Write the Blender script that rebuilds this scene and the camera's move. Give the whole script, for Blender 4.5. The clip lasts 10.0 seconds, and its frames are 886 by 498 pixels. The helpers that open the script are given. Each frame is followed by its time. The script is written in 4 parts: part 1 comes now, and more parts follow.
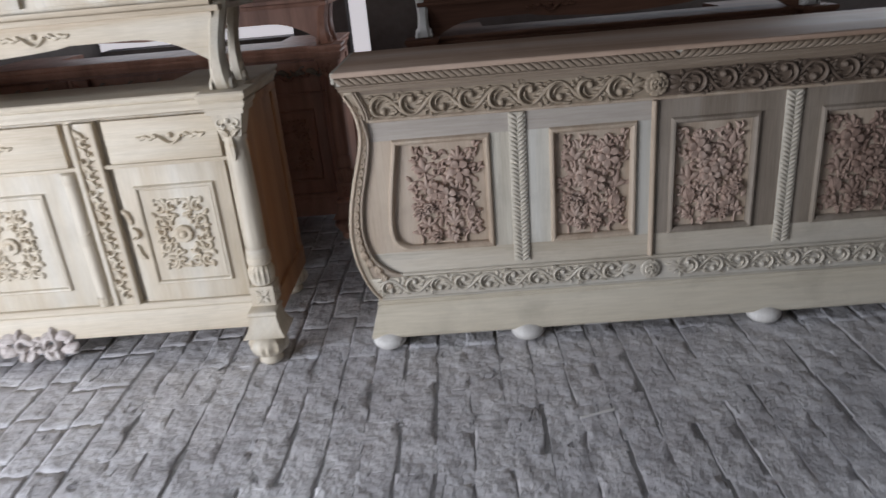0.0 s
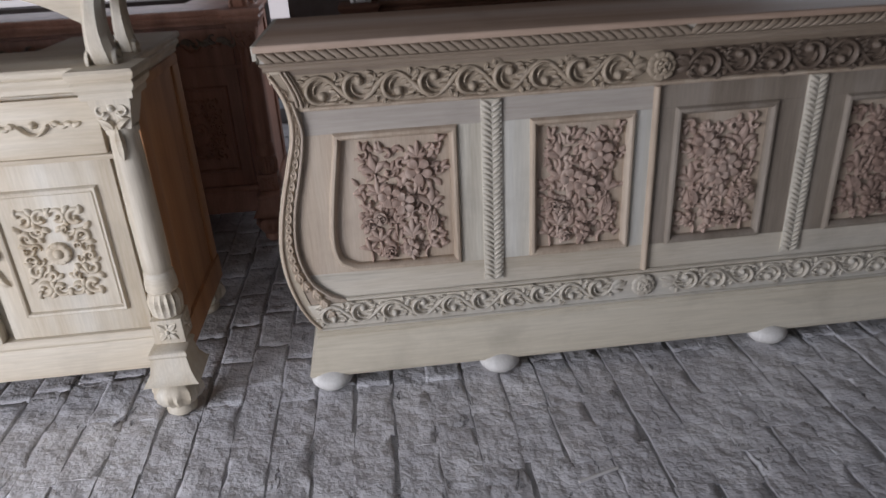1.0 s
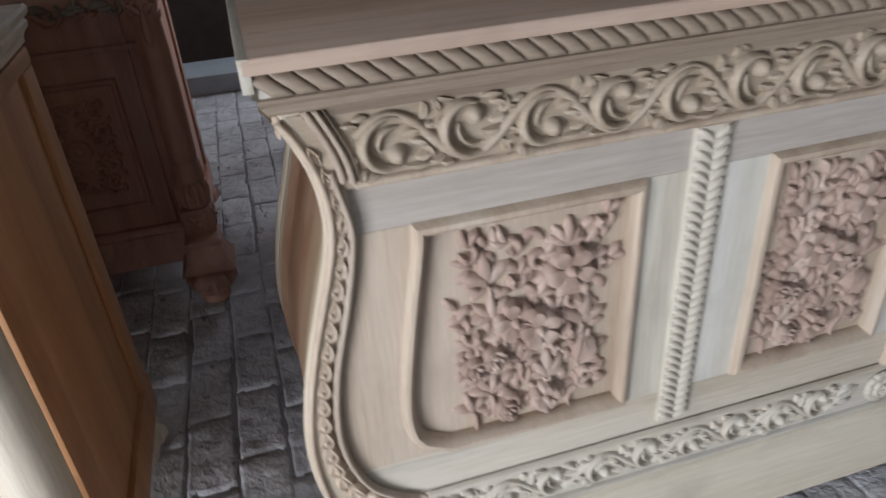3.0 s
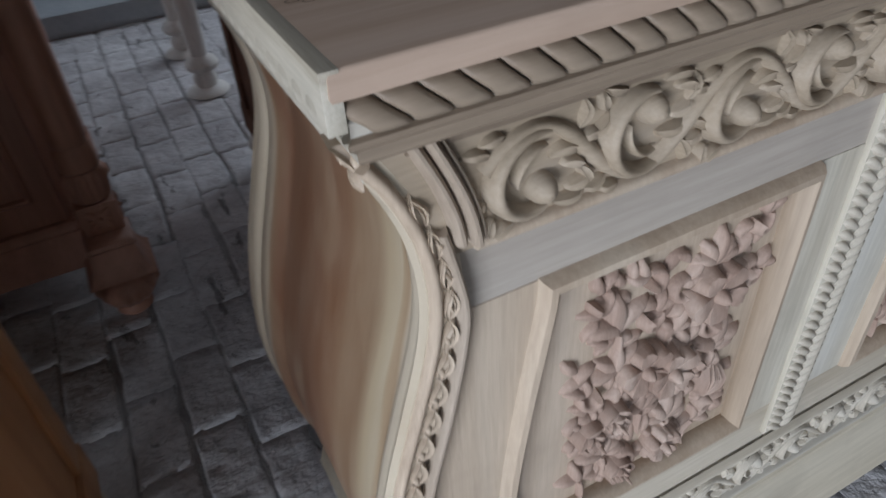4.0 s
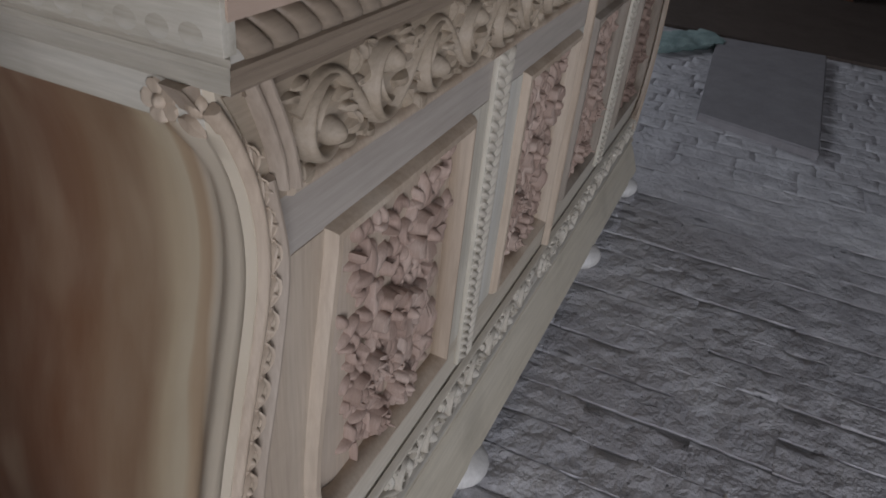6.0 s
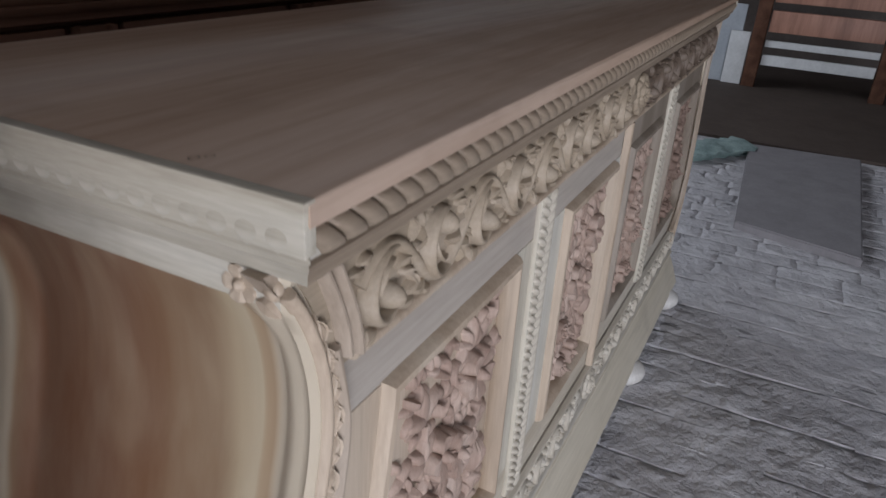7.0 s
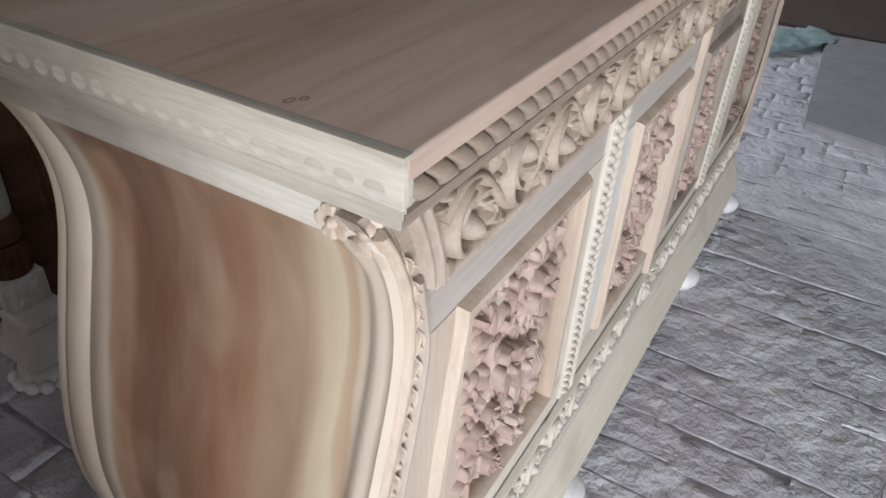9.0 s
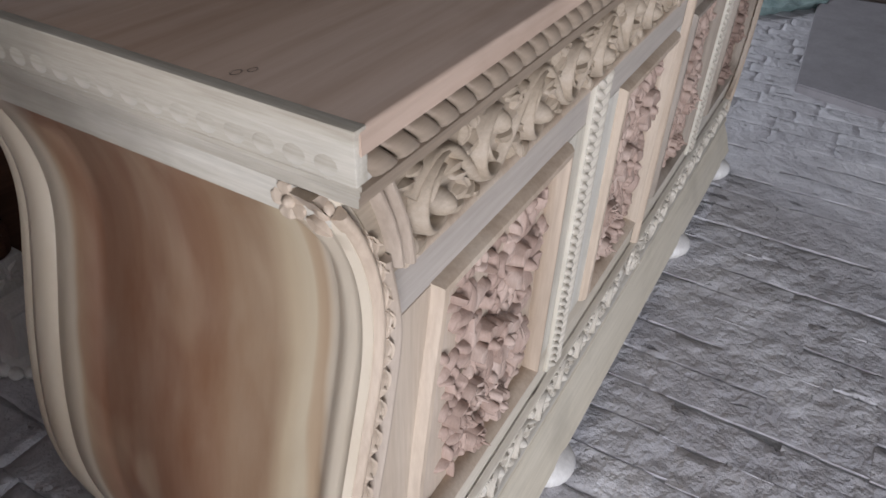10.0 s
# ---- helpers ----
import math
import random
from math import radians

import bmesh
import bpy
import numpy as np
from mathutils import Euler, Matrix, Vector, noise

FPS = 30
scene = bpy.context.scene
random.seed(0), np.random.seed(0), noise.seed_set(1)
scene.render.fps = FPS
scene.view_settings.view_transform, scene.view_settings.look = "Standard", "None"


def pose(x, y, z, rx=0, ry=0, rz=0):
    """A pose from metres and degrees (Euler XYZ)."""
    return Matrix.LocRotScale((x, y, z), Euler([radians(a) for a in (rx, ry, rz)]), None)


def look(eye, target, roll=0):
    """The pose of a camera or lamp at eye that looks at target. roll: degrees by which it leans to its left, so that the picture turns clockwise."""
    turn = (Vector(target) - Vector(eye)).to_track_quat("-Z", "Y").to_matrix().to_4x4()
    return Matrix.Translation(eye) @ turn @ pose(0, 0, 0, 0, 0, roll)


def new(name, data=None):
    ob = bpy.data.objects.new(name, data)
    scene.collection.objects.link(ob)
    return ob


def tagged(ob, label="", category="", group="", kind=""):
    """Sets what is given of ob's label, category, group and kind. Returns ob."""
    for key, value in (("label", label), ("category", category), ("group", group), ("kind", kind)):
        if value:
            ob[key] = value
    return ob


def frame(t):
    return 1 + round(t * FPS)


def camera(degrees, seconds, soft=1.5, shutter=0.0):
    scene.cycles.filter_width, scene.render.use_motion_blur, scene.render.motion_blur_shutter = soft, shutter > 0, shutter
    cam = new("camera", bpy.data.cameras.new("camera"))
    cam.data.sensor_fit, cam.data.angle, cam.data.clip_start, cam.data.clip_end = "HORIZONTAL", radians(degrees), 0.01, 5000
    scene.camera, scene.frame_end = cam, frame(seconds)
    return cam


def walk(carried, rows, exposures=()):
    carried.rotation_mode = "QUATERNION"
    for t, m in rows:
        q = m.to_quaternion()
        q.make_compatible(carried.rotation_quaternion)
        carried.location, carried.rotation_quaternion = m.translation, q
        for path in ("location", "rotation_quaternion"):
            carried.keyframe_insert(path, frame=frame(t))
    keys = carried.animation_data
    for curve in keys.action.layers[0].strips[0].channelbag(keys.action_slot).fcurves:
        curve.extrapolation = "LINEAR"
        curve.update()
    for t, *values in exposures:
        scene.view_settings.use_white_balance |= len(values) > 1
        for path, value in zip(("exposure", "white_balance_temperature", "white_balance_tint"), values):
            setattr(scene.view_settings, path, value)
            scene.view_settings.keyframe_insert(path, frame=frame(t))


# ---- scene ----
cam = camera(64.6, 10.0, shutter=0.5)
EXPOSURES = [(0, -0.68, 6190, 14), (0.5, -0.68, 6200, 16), (1.0, -0.76, 6220, 17), (1.5, -0.66, 6200, 16), (2.0, -0.48, 6200, 15), (2.5, -0.42, 6170, 13), (3.0, -0.22, 6170, 13), (4.5, -0.66, 5850, 10), (5.0, -0.3, 5970, 10), (6.3, -1.52, 6230, 17), (6.6, -1.52, 6230, 17), (7.0, -0.68, 6200, 16), (7.4, 0.15, 6200, 15), (8.0, 0.18, 6190, 15), (9.0, 0.12, 6190, 15), (9.5, -0.04, 6220, 16), (10, -0.26, 6230, 17)]
PATH = [
    (0, (0.376, -2.138, 1.22), (0.309, -0.29, 0.458), -5.1),
    (0.5, (0.337, -1.923, 1.175), (0.408, -0.061, 0.449), -2.4),
    (1, (0.275, -1.679, 1.174), (0.433, 0.123, 0.322), -3.1),
    (1.5, (0.235, -1.45, 1.118), (0.319, 0.331, 0.212), -6.4),
    (2, (0.204, -1.155, 1.115), (0.257, 0.612, 0.18), -3.6),
    (2.5, (0.127, -0.923, 1.091), (0.342, 0.779, 0.062), -1.5),
    (3, (0.02, -0.692, 1.107), (0.456, 0.963, 0.072), -3.9),
    (3.2, (-0.024, -0.621, 1.095), (0.421, 1.004, 0.016), -5.8),
    (4.3, (-0.074, -0.254, 1.052), (0.763, 1.046, -0.217), -2.9),
    (4.5, (-0.086, -0.239, 1.037), (0.902, 0.993, -0.189), -2.8),
    (5, (-0.176, -0.235, 1.018), (1.159, 0.598, -0.215), 6.0),
    (5.2, (-0.202, -0.245, 1.012), (1.193, 0.5, -0.212), 6.0),
    (6.3, (-0.256, -0.27, 1.025), (1.328, 0.362, -0.021), 6.0),
    (6.5, (-0.258, -0.268, 1.026), (1.327, 0.398, 0.005), 5.3),
    (7, (-0.256, -0.251, 1.073), (1.374, 0.541, 0.227), 3.7),
    (7.5, (-0.261, -0.237, 1.103), (1.295, 0.617, 0.182), 1.6),
    (8, (-0.261, -0.225, 1.115), (1.207, 0.634, 0.063), 2.9),
    (8.5, (-0.264, -0.226, 1.111), (1.17, 0.615, 0.0), 2.7),
    (9, (-0.26, -0.221, 1.107), (1.172, 0.593, -0.028), 3.4),
    (9.5, (-0.255, -0.225, 1.104), (1.163, 0.576, -0.056), 3.3),
    (10, (-0.233, -0.228, 1.098), (1.167, 0.549, -0.101), 2.4),
]
walk(cam, [(t, look(eye, target, roll)) for t, eye, target, roll in PATH], EXPOSURES)

# ---- world and light ----
world = bpy.data.worlds.new("sky")
scene.world = world
world.use_nodes = True
wn = world.node_tree
sky = wn.nodes.new("ShaderNodeTexSky")
sky.sky_type = "NISHITA"
sky.sun_disc = False
sky.sun_elevation = radians(48)
sky.sun_rotation = radians(127)
wn.links.new(sky.outputs[0], wn.nodes["Background"].inputs[0])
wn.nodes["Background"].inputs[1].default_value = 0.09

sun = new("sun", bpy.data.lights.new("sun", "SUN"))
sun.data.energy, sun.data.angle, sun.data.color = 1.0, radians(12), (1.0, 0.95, 0.88)
sun.matrix_world = look((8, -6, 12), (0, 0, 0))


def window_light(name, eye, target, w, h, watts, colour):
    """An area lamp for the sky's light in an opening; some openings are added for fill."""
    lamp = new(name, bpy.data.lights.new(name, "AREA"))
    lamp.data.shape, lamp.data.size, lamp.data.size_y = "RECTANGLE", w, h
    lamp.data.energy, lamp.data.color = watts, colour
    lamp.matrix_world = look(eye, target)
    return lamp


window_light("opening_light_west", (-2.38, -2.3, 0.68), (0.6, -1.0, 0.40), 1.7, 1.1, 192, (0.92, 0.96, 1.0))
# unseen overhead fill, added to brighten the counter top and floor
window_light("fill_light_roof", (-1.3, -1.9, 4.02), (-0.35, -0.75, 0.0), 2.2, 1.8, 48, (0.93, 0.97, 1.0))
window_light("opening_light_north", (3.2, 3.55, 2.1), (2.2, 0.2, 0.2), 4.2, 1.5, 160, (0.88, 0.95, 1.0))
window_light("doorway_light", (-1.65, 3.55, 1.45), (-0.8, 1.5, 0.4), 1.7, 1.2, 15, (0.9, 0.96, 1.0))
# unseen fill from the south, added to lift the sideboards' fronts
window_light("fill_light_south", (-0.5, -4.95, 1.5), (-0.6, 1.0, 0.5), 1.4, 1.6, 7, (0.93, 0.97, 1.0))

# ---- materials ----


def material(name, rough=0.6, metal=0.0):
    m = bpy.data.materials.new(name)
    m.use_nodes = True
    b = m.node_tree.nodes["Principled BSDF"]
    b.inputs["Roughness"].default_value = rough
    b.inputs["Metallic"].default_value = metal
    return m, m.node_tree, b


def node(nt, kind, **values):
    n = nt.nodes.new(kind)
    for k, v in values.items():
        n.inputs[k].default_value = v
    return n


def ramp(nt, fac, stops):
    r = nt.nodes.new("ShaderNodeValToRGB")
    el = r.color_ramp.elements
    while len(el) < len(stops):
        el.new(0.5)
    for e, (p, c) in zip(el, stops):
        e.position, e.color = p, (*c, 1)
    nt.links.new(fac, r.inputs[0])
    return r.outputs[0]


def mix(nt, fac, a, b, kind="MIX"):
    n = nt.nodes.new("ShaderNodeMix")
    n.data_type, n.blend_type = "RGBA", kind
    for sock, v in ((n.inputs[0], fac), (n.inputs[6], a), (n.inputs[7], b)):
        if isinstance(v, (int, float)):
            sock.default_value = v
        elif isinstance(v, tuple):
            sock.default_value = (*v, 1)
        else:
            nt.links.new(v, sock)
    return n.outputs[2]


def coords(nt, scale, offset=(0, 0, 0)):
    tc = nt.nodes.new("ShaderNodeTexCoord")
    mp = nt.nodes.new("ShaderNodeMapping")
    mp.inputs["Scale"].default_value = scale
    mp.inputs["Location"].default_value = offset
    nt.links.new(tc.outputs["Object"], mp.inputs[0])
    return mp.outputs[0]


def noise_of(nt, vec, scale, detail=4, rough=0.55, dist=0.0):
    n = node(nt, "ShaderNodeTexNoise", Scale=scale, Detail=detail, Roughness=rough, Distortion=dist)
    nt.links.new(vec, n.inputs["Vector"])
    return n.outputs[0]


def bump(nt, b, height, strength, distance=0.002):
    n = node(nt, "ShaderNodeBump", Strength=strength, Distance=distance)
    nt.links.new(height, n.inputs["Height"])
    nt.links.new(n.outputs[0], b.inputs["Normal"])


def wood(name, dark, mid, light, axis="x", streak=14.0, rough=0.62, stain=0.35, grain=0.25, spread=(0.3, 0.72), cool=None):
    """Bare wood: long grain along one axis, wide streaks of sapwood and heartwood, dusty stains."""
    m, nt, b = material(name, rough)
    s = {"x": (0.06, 1, 1), "y": (1, 0.06, 1), "z": (1, 1, 0.06)}[axis]
    v = coords(nt, s)
    wide = noise_of(nt, v, streak, 3, 0.5, 0.4)
    fine = noise_of(nt, v, streak * 14, 5, 0.65, 0.2)
    blot = noise_of(nt, coords(nt, (1, 1, 1)), 5.5, 4, 0.6)
    col = ramp(nt, wide, [(spread[0], dark), (0.5, mid), (spread[1], light)])
    col = mix(nt, 0.22, col, ramp(nt, fine, [(0.35, tuple(c * 0.45 for c in mid)), (0.65, light)]))
    smear = noise_of(nt, coords(nt, tuple(c * 1.6 for c in s), (1.7, 0.3, 5.1)), 11.0, 5, 0.7, 0.5)
    col = mix(nt, ramp(nt, smear, [(0.60, (0, 0, 0)), (0.72, (stain * 1.2,) * 3)]), col, tuple(c * 0.45 for c in mid))
    col = mix(nt, ramp(nt, blot, [(0.52, (0, 0, 0)), (0.75, (stain,) * 3)]), col, tuple(c * 0.55 for c in mid))
    if cool:
        w = noise_of(nt, coords(nt, s, (3.1, 7.7, 0.4)), 6.0, 3, 0.55, 0.6)
        col = mix(nt, ramp(nt, w, [(0.42, (0, 0, 0)), (0.64, (0.5, 0.5, 0.5))]), col, cool)
    nt.links.new(col, b.inputs["Base Color"])
    bump(nt, b, fine, grain, 0.0015)
    return m


PALE_X = wood("pale_bare_wood_long", (0.43, 0.355, 0.255), (0.55, 0.485, 0.385), (0.62, 0.575, 0.49), "x", stain=0.55, cool=(0.42, 0.40, 0.36))
PALE_Z = wood("pale_bare_wood_upright", (0.46, 0.405, 0.315), (0.57, 0.525, 0.43), (0.63, 0.60, 0.53), "z", stain=0.55, cool=(0.41, 0.40, 0.365))
TOP_W = wood("counter_top_wood", (0.28, 0.172, 0.110), (0.41, 0.292, 0.213), (0.49, 0.39, 0.32), "x", 5.0, rough=0.7)
TOP_W.node_tree.nodes["Principled BSDF"].inputs["Specular IOR Level"].default_value = 0.15
CARVE_PINK = wood("pink_carved_wood", (0.28, 0.185, 0.14), (0.37, 0.262, 0.205), (0.46, 0.355, 0.29), "z", 25.0, rough=0.7)
CARVE_WHITE = wood("whitish_carved_wood", (0.40, 0.345, 0.265), (0.50, 0.445, 0.36), (0.57, 0.525, 0.45), "z", 25.0, rough=0.65)
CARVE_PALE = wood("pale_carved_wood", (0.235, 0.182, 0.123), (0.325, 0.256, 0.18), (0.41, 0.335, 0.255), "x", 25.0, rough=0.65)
GREY_X = wood("greyish_bare_wood_long", (0.34, 0.29, 0.24), (0.43, 0.38, 0.325), (0.49, 0.445, 0.395), "x", 10.0, stain=0.5)
# darker woods for the counter's right half: partly brown wood, partly painted shade
CARVE_SHADED = wood("shaded_pink_carved_wood", (0.17, 0.11, 0.082), (0.24, 0.16, 0.122), (0.31, 0.22, 0.17), "z", 25.0, rough=0.7)
BROWN_X = wood("brown_shaded_wood_long", (0.075, 0.05, 0.033), (0.125, 0.088, 0.062), (0.19, 0.145, 0.108), "x", 12.0)
BROWN_Z = wood("brown_shaded_wood_upright", (0.17, 0.13, 0.095), (0.245, 0.20, 0.152), (0.32, 0.27, 0.22), "z", 12.0)
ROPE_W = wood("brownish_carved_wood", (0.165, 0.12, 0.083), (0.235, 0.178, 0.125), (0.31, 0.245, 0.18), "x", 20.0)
FIELD_W = wood("panel_field_wood", (0.37, 0.28, 0.20), (0.46, 0.365, 0.275), (0.52, 0.43, 0.34), "z", 16.0)
FRAME_X = wood("plinth_wood", (0.45, 0.385, 0.28), (0.56, 0.495, 0.38), (0.62, 0.565, 0.46), "x", 9.0, stain=0.5)
FRAME_W = wood("panel_frame_wood", (0.33, 0.245, 0.17), (0.43, 0.335, 0.245), (0.50, 0.41, 0.315), "z", 14.0)
CREAM_X = wood("cream_bare_wood_long", (0.46, 0.36, 0.24), (0.56, 0.48, 0.36), (0.62, 0.56, 0.46), "x")
CREAM_Z = wood("cream_bare_wood_upright", (0.48, 0.39, 0.27), (0.57, 0.50, 0.39), (0.62, 0.57, 0.48), "z")
BRACKET_W = wood("brownish_edge_wood", (0.24, 0.18, 0.128), (0.33, 0.26, 0.195), (0.41, 0.34, 0.27), "z", 16.0)
ORANGE_Z = wood("orange_brown_wood", (0.30, 0.13, 0.05), (0.43, 0.21, 0.09), (0.50, 0.27, 0.13), "z", 12.0, rough=0.5)
MAHOGANY = wood("mahogany", (0.25, 0.12, 0.08), (0.40, 0.20, 0.135), (0.50, 0.27, 0.19), "z", 14.0, rough=0.5)
DARK_W = wood("dark_stained_wood", (0.055, 0.027, 0.018), (0.10, 0.05, 0.033), (0.15, 0.077, 0.05), "x", 9.0, rough=0.75)
DARK_W.node_tree.nodes["Principled BSDF"].inputs["Specular IOR Level"].default_value = 0.05
EDGE_W = wood("worn_edge_wood", (0.30, 0.25, 0.18), (0.44, 0.395, 0.315), (0.55, 0.515, 0.44), "y", 26.0, stain=0.85)
WHITE_W = wood("whitish_bare_wood", (0.56, 0.53, 0.49), (0.66, 0.63, 0.59), (0.72, 0.70, 0.66), "z")


def side_wood():
    """Glossy curved board: brown heartwood with painted shade and reflections towards its back edge, pale sapwood in
    front.
    """
    m, nt, b = material("side_board_wood", 0.36)
    b.inputs["Specular IOR Level"].default_value = 0.42
    tc = nt.nodes.new("ShaderNodeTexCoord")
    sep = nt.nodes.new("ShaderNodeSeparateXYZ")
    nt.links.new(tc.outputs["Object"], sep.inputs[0])
    v = coords(nt, (1, 1, 0.06))
    wob = noise_of(nt, v, 9.0, 3, 0.5, 0.3)
    fine = noise_of(nt, v, 150.0, 5, 0.6)
    mid_n = noise_of(nt, v, 34.0, 4, 0.6)
    add = nt.nodes.new("ShaderNodeMath")
    add.operation = "MULTIPLY_ADD"
    add.inputs[1].default_value = 0.09
    nt.links.new(wob, add.inputs[0])
    nt.links.new(sep.outputs["Y"], add.inputs[2])
    # the deep browns also stand for the sideboard's shadow and dark reflections
    col = ramp(nt, add.outputs[0], [(0.068, (0.52, 0.45, 0.345)), (0.078, (0.34, 0.245, 0.155)), (0.092, (0.37, 0.275, 0.175)), (0.098, (0.44, 0.37, 0.26)), (0.130, (0.38, 0.30, 0.195)), (0.156, (0.20, 0.122, 0.070)), (0.190, (0.225, 0.142, 0.084)), (0.212, (0.175, 0.092, 0.050)), (0.250, (0.148, 0.070, 0.038)), (0.362, (0.125, 0.056, 0.030)), (0.378, (0.22, 0.14, 0.085)), (0.390, (0.48, 0.41, 0.31))])
    blot = noise_of(nt, coords(nt, (1, 1, 0.30), (2.2, 0.7, 0.1)), 10.0, 3, 0.5, 0.3)
    col = mix(nt, ramp(nt, blot, [(0.52, (0, 0, 0)), (0.68, (0.36, 0.36, 0.36))]), col, (0.42, 0.33, 0.22))
    col = mix(nt, 0.10, col, ramp(nt, mid_n, [(0.3, (0.20, 0.11, 0.06)), (0.7, (0.58, 0.50, 0.38))]))
    nt.links.new(col, b.inputs["Base Color"])
    bump(nt, b, fine, 0.12, 0.001)
    return m


def stone_floor():
    m, nt, b = material("worn_paving_stone", 0.75)
    oi = nt.nodes.new("ShaderNodeObjectInfo")
    ge = nt.nodes.new("ShaderNodeNewGeometry")
    tc = nt.nodes.new("ShaderNodeNewGeometry")
    pos = tc.outputs["Position"]
    big = noise_of(nt, pos, 1.6, 4, 0.6)
    mid_n = noise_of(nt, pos, 9.0, 6, 0.65)
    fine = noise_of(nt, pos, 70.0, 6, 0.7)
    col = ramp(nt, mid_n, [(0.32, (0.42, 0.407, 0.409)), (0.5, (0.54, 0.528, 0.530)), (0.68, (0.66, 0.648, 0.646))])
    col = mix(nt, ramp(nt, big, [(0.4, (0, 0, 0)), (0.65, (0.5, 0.5, 0.5))]), col, (0.40, 0.38, 0.385))
    tint = ramp(nt, ge.outputs["Random Per Island"], [(0.0, (0.94, 0.935, 0.94)), (1.0, (1.05, 1.05, 1.05))])
    tint2 = ramp(nt, oi.outputs["Random"], [(0.0, (0.94, 0.94, 0.95)), (1.0, (1.05, 1.045, 1.04))])
    col = mix(nt, 1.0, mix(nt, 1.0, col, tint, "MULTIPLY"), tint2, "MULTIPLY")
    col = mix(nt, ramp(nt, fine, [(0.66, (0, 0, 0)), (0.76, (0.4, 0.4, 0.4))]), col, (0.64, 0.63, 0.62))
    # chipped hollows and scattered small pits, filled with darker dirt
    gouge = noise_of(nt, pos, 22.0, 8, 0.8, 0.3)
    chips = noise_of(nt, pos, 60.0, 6, 0.8, 0.2)
    pit = ramp(nt, gouge, [(0.325, (0, 0, 0)), (0.380, (1, 1, 1))])
    chip = ramp(nt, chips, [(0.320, (0, 0, 0)), (0.360, (1, 1, 1))])
    mp = nt.nodes.new("ShaderNodeMapping")
    mp.inputs["Scale"].default_value = (1, 0.32, 1)
    nt.links.new(pos, mp.inputs[0])
    rut = ramp(nt, noise_of(nt, mp.outputs[0], 17.0, 7, 0.62, 0.4), [(0.325, (0, 0, 0)), (0.360, (1, 1, 1))])
    both = mix(nt, 1.0, mix(nt, 1.0, pit, chip, "MULTIPLY"), rut, "MULTIPLY")
    col = mix(nt, ramp(nt, both, [(0.0, (0.60, 0.60, 0.60)), (1.0, (0, 0, 0))]), col, (0.15, 0.14, 0.142))
    nt.links.new(col, b.inputs["Base Color"])
    lump = noise_of(nt, pos, 15.0, 5, 0.58)
    h1 = mix(nt, 0.34, lump, both)
    bump(nt, b, h1, 1.0, 0.036)
    return m


def plain(name, dark, light, scale=6.0, rough=0.8, strength=0.3):
    m, nt, b = material(name, rough)
    v = coords(nt, (1, 1, 1))
    n1, n2 = noise_of(nt, v, scale, 5, 0.65), noise_of(nt, v, scale * 11, 4, 0.6)
    col = mix(nt, 0.3, ramp(nt, n1, [(0.3, dark), (0.7, light)]), ramp(nt, n2, [(0.3, dark), (0.7, light)]))
    nt.links.new(col, b.inputs["Base Color"])
    bump(nt, b, n2, strength, 0.003)
    return m


STONE = stone_floor()
SIDE_W = side_wood()
JOINT = plain("joint_dirt", (0.17, 0.165, 0.163), (0.40, 0.392, 0.388), 17, strength=1.0)
PLASTER = plain("dirty_plaster", (0.07, 0.055, 0.048), (0.14, 0.115, 0.10), 2.0)
ROOFING = plain("dark_roof_boards", (0.03, 0.026, 0.022), (0.07, 0.06, 0.05), 2.0)
TEAL = plain("worn_teal_paint", (0.10, 0.16, 0.15), (0.36, 0.46, 0.44), 14.0)
WHITE_P = plain("white_paint", (0.5, 0.51, 0.5), (0.72, 0.73, 0.72), 5.0)
EARTH = plain("brown_earth_floor", (0.055, 0.038, 0.028), (0.10, 0.075, 0.06), 3.0)
LEDGE = plain("pale_concrete_ledge", (0.30, 0.33, 0.36), (0.45, 0.48, 0.5), 5.0)

# ---- mesh helpers ----


def part(name, bm, mat, parent=None, label="", smooth=True, sharp=38):
    """One mesh object; a child of parent where one is given."""
    bmesh.ops.recalc_face_normals(bm, faces=bm.faces)
    me = bpy.data.meshes.new(name)
    bm.to_mesh(me)
    bm.free()
    if smooth:
        me.shade_smooth()
        me.set_sharp_from_angle(angle=radians(sharp))
    me.materials.append(mat)
    ob = new(name, me)
    if parent:
        ob.parent = parent
    if label:
        tagged(ob, label)
    return ob


def piece(name, me, parent, m, label=""):
    """One more object on a mesh that alike pieces share."""
    ob = new(name, me)
    ob.parent = parent
    ob.matrix_basis = m
    return tagged(ob, label) if label else ob


def mesh_of(bm, mat, sharp=75):
    ob = part("shape", bm, mat, sharp=sharp)
    me = ob.data
    bpy.data.objects.remove(ob)
    return me


def thing(name, place, label, category, group="", kind=""):
    e = new(name)
    e.empty_display_size = 0.1
    e.matrix_world = Matrix.Translation(place)
    return tagged(e, label, category, group, kind)


def box(bm, x0, x1, y0, y1, z0, z1, bevel=0.0):
    r = bmesh.ops.create_cube(bm, size=1, matrix=Matrix.LocRotScale(((x0 + x1) / 2, (y0 + y1) / 2, (z0 + z1) / 2), None, (x1 - x0, y1 - y0, z1 - z0)))
    if bevel:
        es = list({e for v in r["verts"] for e in v.link_edges})
        bmesh.ops.bevel(bm, geom=es, offset=bevel, segments=2, affect="EDGES", profile=0.6)
    return bm


def boxes(*rows):
    bm = bmesh.new()
    for r in rows:
        box(bm, *r)
    return bm


